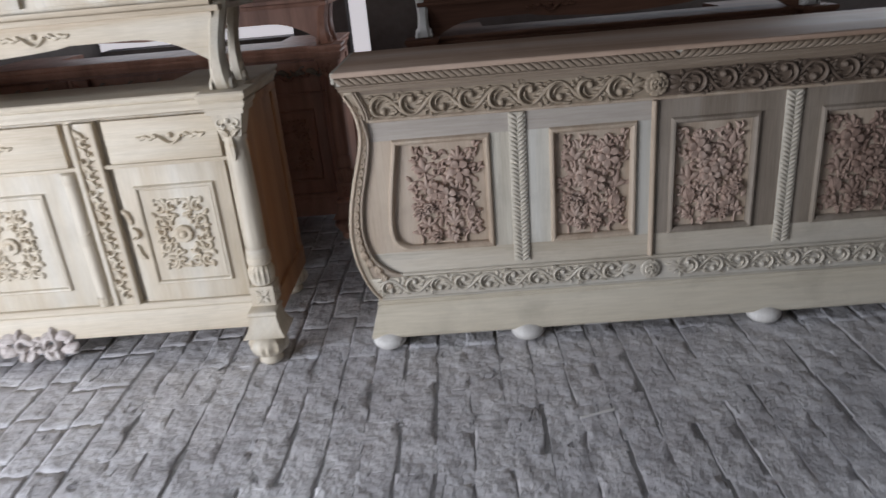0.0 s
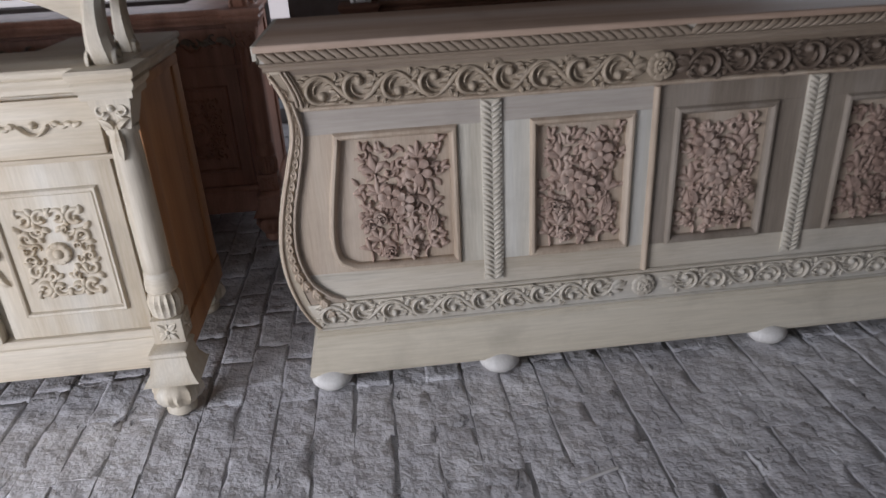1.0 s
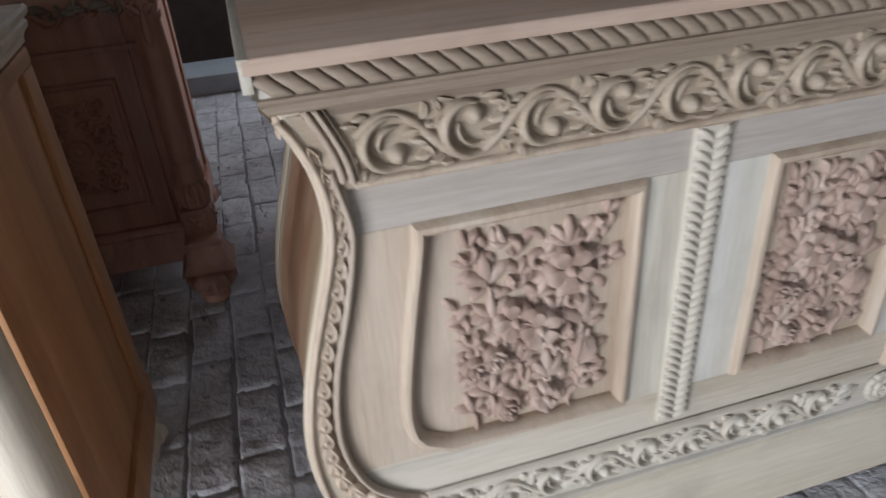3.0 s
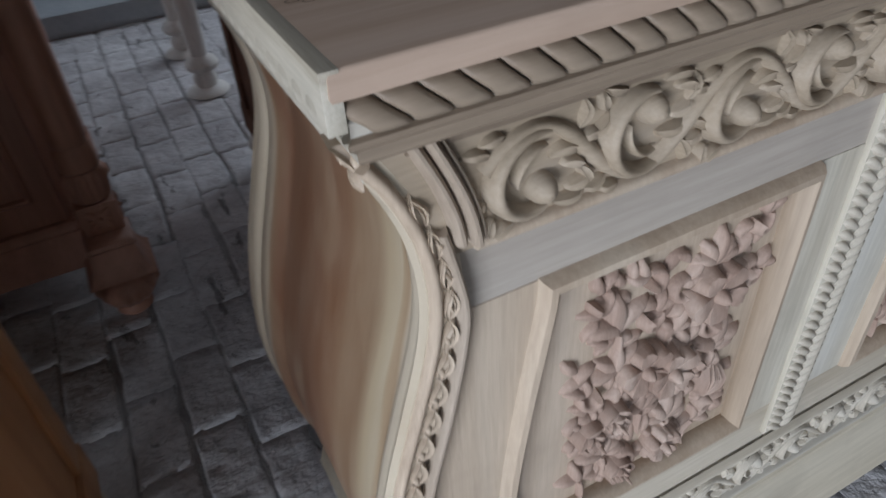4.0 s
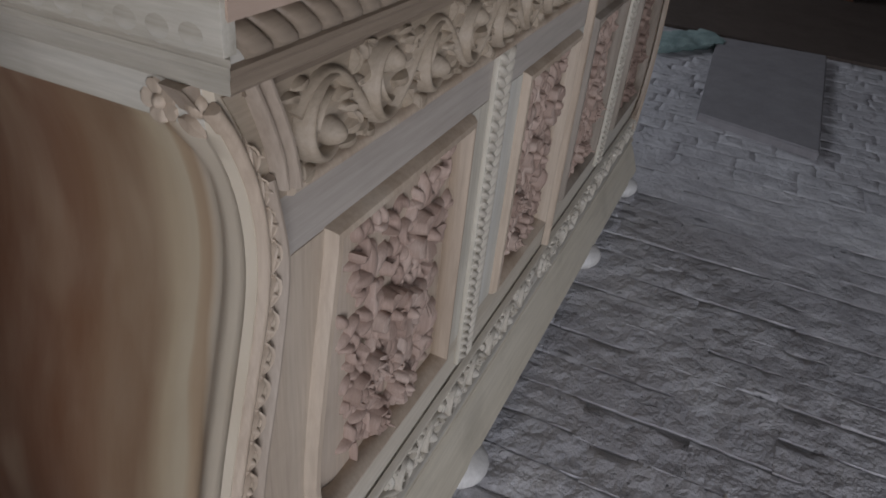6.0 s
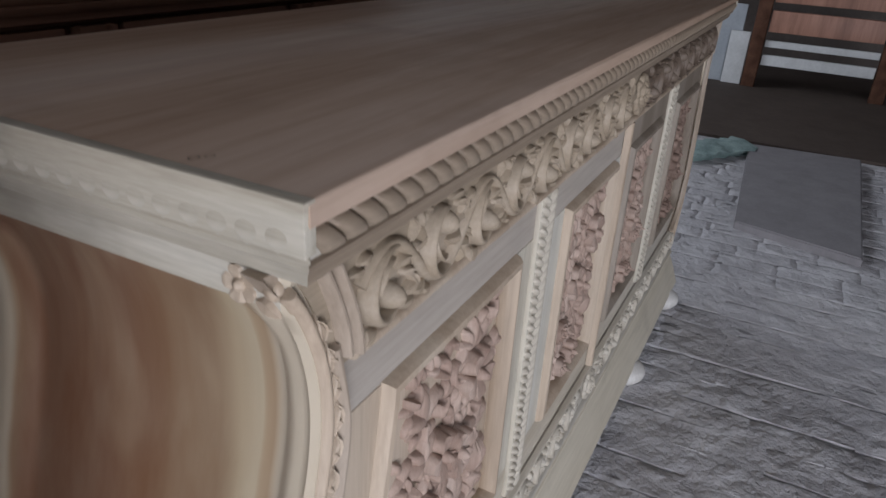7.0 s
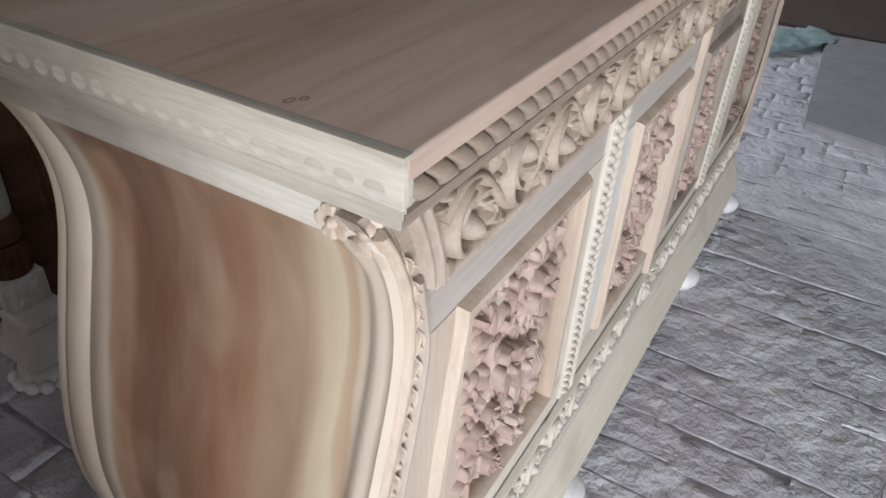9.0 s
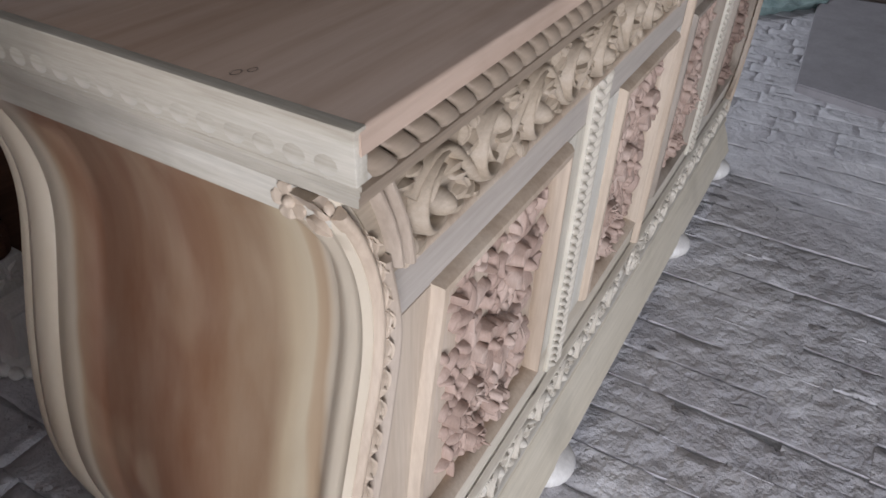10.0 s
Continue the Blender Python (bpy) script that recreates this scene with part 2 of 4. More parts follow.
def skin(bm, rings, close=True, caps=True):
    """Faces between rings of points."""
    vs = [[bm.verts.new(p) for p in r] for r in rings]
    n = len(vs[0])
    for a, b in zip(vs, vs[1:]):
        for i in range(n if close else n - 1):
            j = (i + 1) % n
            bm.faces.new((a[i], a[j], b[j], b[i]))
    if caps and close:
        bm.faces.new(vs[0])
        bm.faces.new(vs[-1][::-1])
    return bm


def lathe(bm, profile, at=(0, 0, 0), seg=24, flutes=0, depth=0.0):
    """A turned form: (radius, height) rows."""
    rings = []
    for r, z, *f in profile:
        k = f[0] if f else 0
        rings.append([(at[0] + r * (1 - k * depth * abs(math.sin(flutes * a / 2))) * math.cos(a), at[1] + r * (1 - k * depth * abs(math.sin(flutes * a / 2))) * math.sin(a), at[2] + z) for a in (2 * math.pi * i / seg for i in range(seg))])
    return skin(bm, rings)


def moulding(bm, profile, path):
    """A profile of (out, up) rows carried along a flat path of (x, y, nx, ny) rows; out goes along (nx, ny)."""
    return skin(bm, [[(x + nx * o, y + ny * o, z) for o, z in profile] for x, y, nx, ny in path])


def strip(bm, P, pts, widths, heights, n=4, crease=0.0, base=0.0):
    """A domed ribbon of carving on the surface P(u, v, h) along 2D points."""
    rings = []
    for i, (u, v) in enumerate(pts):
        a, b = pts[max(i - 1, 0)], pts[min(i + 1, len(pts) - 1)]
        du, dv = b[0] - a[0], b[1] - a[1]
        d = math.hypot(du, dv) or 1.0
        nu, nv = -dv / d, du / d
        row = []
        for j in range(n + 1):
            s = -1 + 2 * j / n
            h = base + heights[i] * (math.sqrt(max(0.0, 1 - s * s)) - crease * (1 - abs(s))) if 0 < j < n else 0.0
            row.append((u + nu * s * widths[i] / 2, v + nv * s * widths[i] / 2, h))
        rings.append(row)
    rings = [[(u, v, 0.0) for u, v, h in rings[0]]] + rings + [[(u, v, 0.0) for u, v, h in rings[-1]]]
    rings = [[P(*q) for q in r] for r in rings]
    return skin(bm, rings, close=False)


def knob(bm, P, u, v, r, h, base=0.0, seg=10, sq=1.0):
    rings = []
    for k in range(5):
        f = math.pi / 2 * k / 4.4
        rings.append([P(u + r * math.cos(f) * math.cos(2 * math.pi * i / seg), v + sq * r * math.cos(f) * math.sin(2 * math.pi * i / seg), base + h * math.sin(f)) for i in range(seg)])
    skin(bm, rings, caps=False)
    bm.faces.new([bm.verts.new(p) for p in rings[-1]])


def leaf(bm, P, u, v, ang, length, width, high, bend=0.0, base=0.0, n=7, crease=0.45, tip=0.25, seg=4):
    """A pointed, creased leaf that curls."""
    pts, a = [], ang
    for i in range(n):
        pts.append((u, v))
        u, v = u + math.cos(a) * length / (n - 1), v + math.sin(a) * length / (n - 1)
        a += bend / (n - 1)
    w = [width * (0.18 + 0.95 * math.sin(math.pi * min(1, (i / (n - 1)) ** 0.75) * 0.97)) for i in range(n)]
    h = [high * (0.45 + 0.75 * math.sin(math.pi * (0.1 + 0.72 * i / (n - 1)))) for i in range(n)]
    w[-1] = max(w[-1] * 0.25, width * tip * 0.5)
    h[-1] *= 0.3
    h[-2] *= 0.75
    strip(bm, P, pts, w, h, seg, crease, base)


def blossom(bm, P, u, v, r, high, petals=5, turn=0.0, base=0.0):
    """An open flower with cupped petals and a button."""
    for k in range(petals):
        a = turn + 2 * math.pi * k / petals
        pts = [(u + math.cos(a) * r * f, v + math.sin(a) * r * f) for f in (0.12, 0.35, 0.6, 0.82, 1.0)]
        w = [r * f for f in (0.30, 0.66, 0.98, 0.98, 0.5)]
        h = [high * f for f in (0.3, 0.55, 0.85, 1.0, 0.75)]
        strip(bm, P, pts, w, h, 6, 0.5, base)
    knob(bm, P, u, v, r * 0.25, high * 1.0, base)


def rose(bm, P, u, v, r, high, base=0.0, turn=0.0):
    """A rose of overlapping rounded petals round a tight heart."""
    for ring, (rad, count, lift) in enumerate(((0.72, 5, 0.75), (0.42, 4, 1.0), (0.15, 3, 1.2))):
        for k in range(count):
            a = turn + ring * 0.6 + 2 * math.pi * k / count
            pts = [(u + rad * r * math.cos(a + s), v + rad * r * math.sin(a + s)) for s in (-0.75, -0.4, 0, 0.4, 0.75)]
            strip(bm, P, pts, [r * f for f in (0.15, 0.42, 0.52, 0.42, 0.15)], [high * lift * f for f in (0.6, 0.9, 1, 0.9, 0.6)], 4, 0.3, base)
    knob(bm, P, u, v, r * 0.14, high * 1.3, base, 8)


def scroll(bm, P, u, v, r, width, high, start, sweep, base=0.0, n=16, shrink=0.42):
    """A volute: a ribbon that winds in on itself, with an eye."""
    pts, w, h = [], [], []
    for i in range(n):
        f = i / (n - 1)
        rad = r * (1 - (1 - shrink) * f)
        pts.append((u + rad * math.cos(start + sweep * f), v + rad * math.sin(start + sweep * f)))
        w.append(width * (0.35 + 0.75 * math.sin(math.pi * (0.12 + 0.6 * f))))
        h.append(high * (0.6 + 0.5 * f))
    strip(bm, P, pts, w, h, 5, 0.0, base)


def square(bm, profile, at=(0, 0, 0), sy=1.0):
    """A square turned form: (half width, height) rows."""
    return skin(bm, [[(at[0] + a * r, at[1] + b * r * sy, at[2] + z) for a, b in ((-1, -1), (1, -1), (1, 1), (-1, 1))] for r, z in profile])


def flat(y):
    """A surface that faces the front at depth y."""
    return lambda u, v, h: (u, y - h, v)


def curl(high, size):
    """A unit of the running scroll: a hooked volute round a ball, with leaflets and spikes, about two units across."""
    bm = bmesh.new()
    P = lambda u, v, h: (size * u, -size * h, size * max(-1.18, min(1.18, v)))

    def arc(cx, cy, r0, r1, a0, a1, w, h, n=17):
        ks = [k / (n - 1) for k in range(n)]
        pts = [(cx + (r0 + (r1 - r0) * f) * math.cos(a0 + (a1 - a0) * f), cy + (r0 + (r1 - r0) * f) * math.sin(a0 + (a1 - a0) * f)) for f in ks]
        strip(bm, P, pts, [w * (0.22 + 0.9 * math.sin(math.pi * (0.06 + 0.86 * f))) for f in ks], [h * (0.5 + 0.6 * math.sin(math.pi * (0.1 + 0.8 * f))) for f in ks], 6)
    arc(0.0, -0.12, 0.92, 0.70, 1.25, 5.1, 0.34, high)
    arc(0.12, -0.10, 0.58, 0.46, 1.3, 3.5, 0.17, high * 0.75, 11)
    knob(bm, P, 0.18, -0.42, 0.32, high * 1.25, 0, 12)
    for u, v, a, ln, w, b in ((0.35, 0.15, 0.5, 0.75, 0.30, -1.5), (0.62, -0.10, 0.1, 0.62, 0.28, -1.3), (0.72, -0.62, -0.2, 0.62, 0.30, 1.6), (0.45, -0.86, -0.25, 0.8, 0.24, 1.0)):
        leaf(bm, P, u, v, a, ln, w, high * 0.85, b)
    for u, v, a, ln, b in ((-0.95, -0.35, 3.7, 0.55, -1.2), (-0.80, -0.75, 4.1, 0.5, 0.9), (-0.35, -0.98, 3.3, 0.7, 0.7), (-0.85, 0.55, 2.5, 0.6, 1.1), (-0.55, 0.85, 2.9, 0.55, 1.0), (0.95, 0.55, 0.9, 0.6, 1.2), (1.15, 0.25, 0.3, 0.7, 1.0), (1.0, -0.25, -0.7, 0.6, -1.0)):
        leaf(bm, P, u, v, a, ln, 0.25, high * 0.8, b)
    return bm

# ---- the carved counter ----
L, R, MID = 0.017, 1.945, 0.981
counter = thing("bar_counter", (0, 0, 0), "long pale unfinished wooden bar counter with carved panels and ball feet", "counter")


def mirror(P):
    """The surface P, turned over about the counter's middle."""
    return lambda u, v, h: P(2 * MID - u, v, h)


def face(y):
    return lambda u, v, h: (u, y - h, v)


def smooth_of(rows):
    """A smooth curve through (z, x) rows."""
    zs, xs = [r[0] for r in rows], [r[1] for r in rows]

    def f(z):
        z = min(max(z, zs[0]), zs[-1])
        i = max(k for k in range(len(zs) - 1) if zs[k] <= z or k == 0)
        h = zs[i + 1] - zs[i]
        t = (z - zs[i]) / h
        m = [(xs[min(k + 1, len(xs) - 1)] - xs[max(k - 1, 0)]) / (zs[min(k + 1, len(xs) - 1)] - zs[max(k - 1, 0)]) for k in (i, i + 1)]
        return (2 * t**3 - 3 * t**2 + 1) * xs[i] + (t**3 - 2 * t**2 + t) * h * m[0] + (3 * t**2 - 2 * t**3) * xs[i + 1] + (t**3 - t**2) * h * m[1]
    return f


outer = smooth_of([(0.168, 0.078), (0.20, 0.05), (0.25, 0.026), (0.324, 0.006), (0.408, 0.0), (0.487, 0.009), (0.563, 0.026), (0.635, 0.047), (0.705, 0.066), (0.754, 0.070), (0.802, 0.062), (0.85, 0.041), (0.875, 0.022)])
inner = smooth_of([(0.17, 0.20), (0.255, 0.155), (0.275, 0.118), (0.317, 0.076), (0.404, 0.05), (0.514, 0.057), (0.632, 0.086), (0.700, 0.100), (0.731, 0.102), (0.779, 0.093), (0.806, 0.086), (0.837, 0.074), (0.87, 0.055)])
bow = smooth_of([(0.336, 0.196), (0.346, 0.174), (0.358, 0.152), (0.38, 0.138), (0.421, 0.131), (0.486, 0.135), (0.586, 0.149), (0.65, 0.160), (0.713, 0.170)])
BACK = 0.426

# top board with a square lip, and the moulding under it on three sides
bm = bmesh.new()
corners = ((L, -0.04, -1, -1), (R, -0.04, 1, -1), (R, BACK + 0.044, 1, 1), (L, BACK + 0.044, -1, 1))
skin(bm, [[(x + sx * o, y + sy * o, z) for x, y, sx, sy in corners] for o, z in ((-0.006, 0.9205), (0.0, 0.9215), (0.0012, 0.924), (0.0006, 0.9335), (-0.0012, 0.9362), (-0.0035, 0.9370))])
part("top_board", bm, TOP_W, counter, "broad plain top board with brown heartwood streaks", sharp=50)

bm = bmesh.new()
fprof = [(-0.03, 0.922), (-0.010, 0.922), (-0.010, 0.8965), (-0.006, 0.8945), (-0.0065, 0.891), (-0.012, 0.886), (-0.0125, 0.879), (-0.016, 0.8755), (-0.05, 0.8755)]
sprof = [(-0.03, 0.9205), (-0.006, 0.9205), (-0.006, 0.904), (-0.002, 0.902), (-0.003, 0.898), (-0.008, 0.895), (-0.0075, 0.891), (-0.012, 0.885), (-0.0125, 0.879), (-0.016, 0.8752), (-0.04, 0.8752)]
moulding(bm, fprof, [(L, -0.04, -1, -1), (R, -0.04, 1, -1)])
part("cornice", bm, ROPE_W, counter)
for x0, e in ((L, -1), (R, 1)):
    bm = bmesh.new()
    moulding(bm, sprof, [(x0, BACK + 0.03, e, 0), (x0, -0.04, e, -1)])
    part("side_cornice", bm, EDGE_W, counter)


def lobe(pitch, radius):
    """One slanting turn of a twisted rope."""
    bm = bmesh.new()
    rows = []
    for g in (-1.0, -0.85, -0.5, 0.0, 0.5, 0.85, 1.0):
        row = []
        for u in (-0.5, -0.44, -0.3, 0.0, 0.3, 0.44, 0.5):
            k = 0.25 + 0.75 * (1 - (2 * u) ** 4) ** 0.5
            row.append(((u * 0.98 - g * 0.42 - 0.10 * math.sin(g * 2.0)) * pitch, -0.85 * radius * k * math.sqrt(max(0.03, 1 - g * g * 0.97)), g * radius))
        rows.append(row)
    skin(bm, rows, close=False)
    return mesh_of(bm, ROPE_W)


PITCH = 0.0235
rope = part("rope_bed", boxes((L + 0.009, R - 0.009, -0.031, -0.026, 0.8965, 0.9205)), PALE_X, counter, "carved rope moulding")
turn_mesh = lobe(PITCH, 0.0120)
for i in range(int((R - L - 0.008) / PITCH)):
    piece("rope_turn", turn_mesh, rope, Matrix.Translation((L + 0.0205 + i * PITCH, -0.0305, 0.9083)) @ Matrix.Diagonal((1 if i < 43 else -1, 1, 1, 1)))
scallop = bmesh.new()
knob(scallop, lambda u, v, h: (-h, u, v), 0, 0, 0.0112, 0.0010, 0, 12, 0.8)
scallop = mesh_of(scallop, EDGE_W)
for sx, x0 in ((-1, L), (1, R)):
    xa, xb = sorted((x0 + sx * 0.0045, x0 - sx * 0.006))
    bed = part("edge_strip", boxes((xa, xb, -0.0395, BACK + 0.03, 0.9045, 0.9373, 0.0012)), EDGE_W, counter, "worn scalloped edge strip")
    for i in range(23):
        piece("scallop", scallop, bed, Matrix.Translation((x0 + sx * 0.0038, -0.02 + i * 0.0213, 0.9128)) @ Matrix.Diagonal((-sx, 1, 1, 1)))

# curved sides, carried back from the S-shaped front edge
BEADS = [(0.326, 0.0), (0.368, 0.0), (0.372, 0.004), (0.377, 0.005), (0.381, 0.0), (0.390, -0.003), (0.400, -0.004), (0.408, -0.002), (0.412, 0.003), (0.417, -0.001), (0.425, 0.0), (0.425, 0.03)]


def recess(y, z):
    """Depth of the side's sunk field, with rounded corners and a wide bevel in front."""
    cy, cz, hy, hz, rad = 0.173, 0.507, 0.153, 0.343, 0.052
    qy, qz = abs(y - cy) - hy + rad, abs(z - cz) - hz + rad
    d = math.hypot(max(qy, 0), max(qz, 0)) + min(max(qy, qz), 0) - rad
    w = 0.016 if y < 0.1 else 0.012
    f = max(0.0, min(1.0, -d / w))
    return 0.010 * f * f * (3 - 2 * f)


for sgn in (1, -1):
    bm = bmesh.new()
    rings = []
    for i in range(81):
        z = 0.168 + (0.875 - 0.168) * i / 80
        x = max(outer(z), 0.043) if z > 0.80 else outer(z)
        rows = [(-0.004, 0.012), (-0.004, 0.0), (0.003, -0.003), (0.008, 0.0)]
        rows += [(0.012 + 0.006 * k, recess(0.012 + 0.006 * k, z)) for k in range(52)]
        rows += BEADS + [(0.0, 0.03)]
        rings.append([(x + d if sgn > 0 else 2 * MID - x - d, y, z) for y, d in rows])
    skin(bm, rings)
    xa, xb = (0.0395, 0.062) if sgn > 0 else (2 * MID - 0.062, 2 * MID - 0.0395)
    part("side_rail", boxes((xa, xb, 0.002, 0.425, 0.846, 0.8751, 0.002)), EDGE_W, counter)
    part("side_panel", bm, SIDE_W, counter, "curved side panel with a wide brown stripe of heartwood and painted shade", sharp=50)

# front boards between the curved stile lines
YB = 0.004
for sgn in (1, -1):
    bm = bmesh.new()
    rings = []
    for i in range(25):
        z = 0.336 + (0.713 - 0.336) * i / 24
        a, b = inner(z) - 0.02, bow(z)
        q = [(a, YB), (b, YB), (b, YB + 0.022), (a, YB + 0.022)]
        rings.append([(x if sgn > 0 else 2 * MID - x, y, z) for x, y in q])
    skin(bm, rings)
    # right-hand boards are browner, with the dimmer end's shade in their colour
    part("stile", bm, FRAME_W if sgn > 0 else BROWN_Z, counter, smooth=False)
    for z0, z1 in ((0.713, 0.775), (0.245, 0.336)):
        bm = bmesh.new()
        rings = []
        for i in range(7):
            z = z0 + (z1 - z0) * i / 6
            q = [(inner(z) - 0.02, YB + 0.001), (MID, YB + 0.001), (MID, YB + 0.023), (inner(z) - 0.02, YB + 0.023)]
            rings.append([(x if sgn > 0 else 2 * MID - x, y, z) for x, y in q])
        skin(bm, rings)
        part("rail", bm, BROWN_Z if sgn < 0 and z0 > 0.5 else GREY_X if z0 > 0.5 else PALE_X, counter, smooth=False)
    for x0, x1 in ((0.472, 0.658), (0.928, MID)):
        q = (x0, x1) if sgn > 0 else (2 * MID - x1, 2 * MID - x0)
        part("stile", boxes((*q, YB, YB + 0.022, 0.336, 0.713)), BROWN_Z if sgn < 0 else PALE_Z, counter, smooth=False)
part("frieze_cap", boxes((0.064, 2 * MID - 0.064, -0.008, 0.02, 0.862, 0.8765)), ROPE_W, counter, smooth=False)
part("back_board", boxes((0.09, 2 * MID - 0.09, BACK - 0.03, BACK - 0.005, 0.17, 0.862)), PALE_X, counter)


def panel_frame(corners, bowed, sgn):
    bm = bmesh.new()
    x0, x1, z0, z1 = corners
    pts = [(x1, z0), (x1, z1), (x0, z1)]
    if bowed:
        pts += [(bow(0.713 - (0.713 - 0.338) * k / 18), 0.713 - (0.713 - 0.338) * k / 18) for k in range(1, 19)]
    else:
        pts += [(x0, z0)]
    n = len(pts)
    prof = [(-0.002, -0.004), (0.0, 0.006), (0.004, 0.0115), (0.010, 0.0125), (0.015, 0.008), (0.018, 0.002), (0.020, -0.008), (0.018, -0.012)]
    rings = []
    for i, (x, z) in enumerate(pts):
        p, q = pts[i - 1], pts[(i + 1) % n]
        d1, d2 = Vector((x - p[0], z - p[1])).normalized(), Vector((q[0] - x, q[1] - z)).normalized()
        n1, n2 = Vector((-d1.y, d1.x)), Vector((-d2.y, d2.x))
        nn = (n1 + n2).normalized()
        nn = nn / max(0.5, nn.dot(n1))
        rings.append([((x + nn.x * o) if sgn > 0 else 2 * MID - (x + nn.x * o), YB - h, z + nn.y * o) for o, h in prof])
    rings.append(rings[0])
    skin(bm, rings, caps=False)
    # right-hand frames get the browner wood with shade in it
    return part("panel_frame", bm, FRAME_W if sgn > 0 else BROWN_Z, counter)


SPRAYS = [(-0.55, 0.52, 1.75, 3, 0.050), (-0.50, 0.16, 2.0, 4, 0.042), (-0.55, -0.70, 1.6, 4, 0.040), (0.20, -0.66, 1.6, 5, 0.044), (0.68, -0.12, 1.35, 3, 0.050), (0.42, 0.74, 1.6, 5, 0.036), (0.05, 0.28, 1.0, 3, 0.036), (0.32, 0.10, 2.2, 3, 0.034), (-0.15, -0.40, 1.5, 3, 0.036), (0.62, -0.86, 0.6, 3, 0.034), (-0.80, -0.86, 1.9, 3, 0.034)]
HOOKS = [(-0.22, 0.52, 0.4), (-0.26, 0.84, 2.0), (0.06, 0.66, 1.0), (0.55, 0.18, 2.4), (0.55, -0.15, 0.6), (0.10, -0.20, 4.0), (0.32, -0.26, 1.0), (-0.76, 0.02, 2.6), (-0.80, 0.86, 1.0), (-0.26, -0.84, 3.6), (0.86, 0.94, 0.6), (0.90, 0.52, 0.0), (0.10, -0.92, 5.0), (0.75, -0.68, 5.5)]


def bouquet(name, cx, cz, y, w, h, seed, plan, parent, mat, big_label, turned):
    """A relief that fills a field w by h: sprays of long leaves and hooks, with flowers, roses and buds on them."""
    rng = random.Random(seed)
    bm = bmesh.new()
    e = -1 if turned else 1
    P = lambda u, v, d: (cx + e * u, y - d, cz + v)
    big = [(u * w / 2, v * h / 2, r * 1.1) for kind, u, v, r in plan]
    taken = [(a, b, r * 0.9) for a, b, r in big]
    for u, v, a, n, ln in SPRAYS:
        u, v, a = u * w / 2, v * h / 2, a + rng.uniform(-0.15, 0.15)
        for k in range(n):
            f = (k + 0.5) / n * 2 - 1
            ln2 = ln * (1 - 0.28 * abs(f)) * rng.uniform(0.9, 1.08)
            leaf(bm, P, u, v, a - 0.85 * f, ln2 * 1.12, ln2 * 0.46, rng.uniform(0.009, 0.012), -1.7 * f, 0.0, 9, 0.12, 0.9, 6)
            taken.append((u + math.cos(a - 0.85 * f) * ln2 * 0.6, v + math.sin(a - 0.85 * f) * ln2 * 0.6, 0.010))
        strip(bm, P, [(u, v), (u - 0.012 * math.cos(a), v - 0.010), (u - 0.016 * math.cos(a), v - 0.022), (u - 0.012 * math.cos(a), v - 0.034)], [0.008, 0.008, 0.007, 0.004], [0.010] * 4, 4)
    for u, v, a in HOOKS:
        u, v = u * w / 2, v * h / 2
        turn = rng.choice((-1, 1))
        scroll(bm, P, u, v, 0.014, 0.012, 0.016, a, turn * 4.2, n=14, shrink=0.3)
        for q in (0.6, 1.5):
            leaf(bm, P, u + 0.011 * math.cos(a), v + 0.011 * math.sin(a), a - turn * q, 0.028, 0.012, 0.010, turn * 1.4, 0.0, 8, 0.12, 0.8, 6)
        taken.append((u, v, 0.016))
    low = tries = 0
    while low < 80 and tries < 5000:
        tries += 1
        u, v = rng.uniform(-0.96, 0.96) * w / 2, rng.uniform(-0.96, 0.96) * h / 2
        if any(math.hypot(u - a, v - b) < r for a, b, r in taken):
            continue
        low += 1
        taken.append((u, v, 0.011))
        ang = math.pi / 2 + rng.uniform(-1.3, 1.3)
        leaf(bm, P, u, v - 0.008, ang, rng.uniform(0.024, 0.034), rng.uniform(0.011, 0.016), rng.uniform(0.005, 0.009), rng.uniform(-2.4, 2.4), 0.0, 8, 0.12, 0.8, 6)
    for u, v, r in big:
        for k in range(6):
            a = rng.uniform(0, 0.5) + 2 * math.pi * k / 6
            leaf(bm, P, u + math.cos(a) * r * 0.75, v + math.sin(a) * r * 0.75, a, r * 0.75, r * 0.46, 0.009, rng.uniform(-1.2, 1.2), 0.0, 7, 0.12, 0.9, 6)
    ground = part(name, bm, mat, parent, big_label, sharp=80)
    tagged(ground, kind="stuff")
    for (kind, *_), (u, v, r) in zip(plan, big):
        fb = bmesh.new()
        knob(fb, P, u, v, r * 0.80, 0.013, 0.0, 14)
        if kind == "flower":
            blossom(fb, P, u, v, r, 0.017, 5, rng.uniform(0, 1), 0.014)
        elif kind == "double":
            blossom(fb, P, u - 0.4 * r, v + 0.25 * r, r * 0.80, 0.016, 5, rng.uniform(0, 1), 0.013)
            blossom(fb, P, u + 0.5 * r, v - 0.25 * r, r * 0.80, 0.016, 5, rng.uniform(0, 1), 0.017)
        elif kind == "rose":
            rose(fb, P, u, v, r, 0.020, 0.010, rng.uniform(0, 1))
        else:
            for sp in (-0.35, 0, 0.35):
                leaf(fb, P, u - 0.3 * r, v - r * 0.9, 1.35 + sp, r * 2.0, r * 1.0, 0.026, -sp * 1.6)
        part({"double": "flower"}.get(kind, kind), fb, mat, ground, sharp=55)


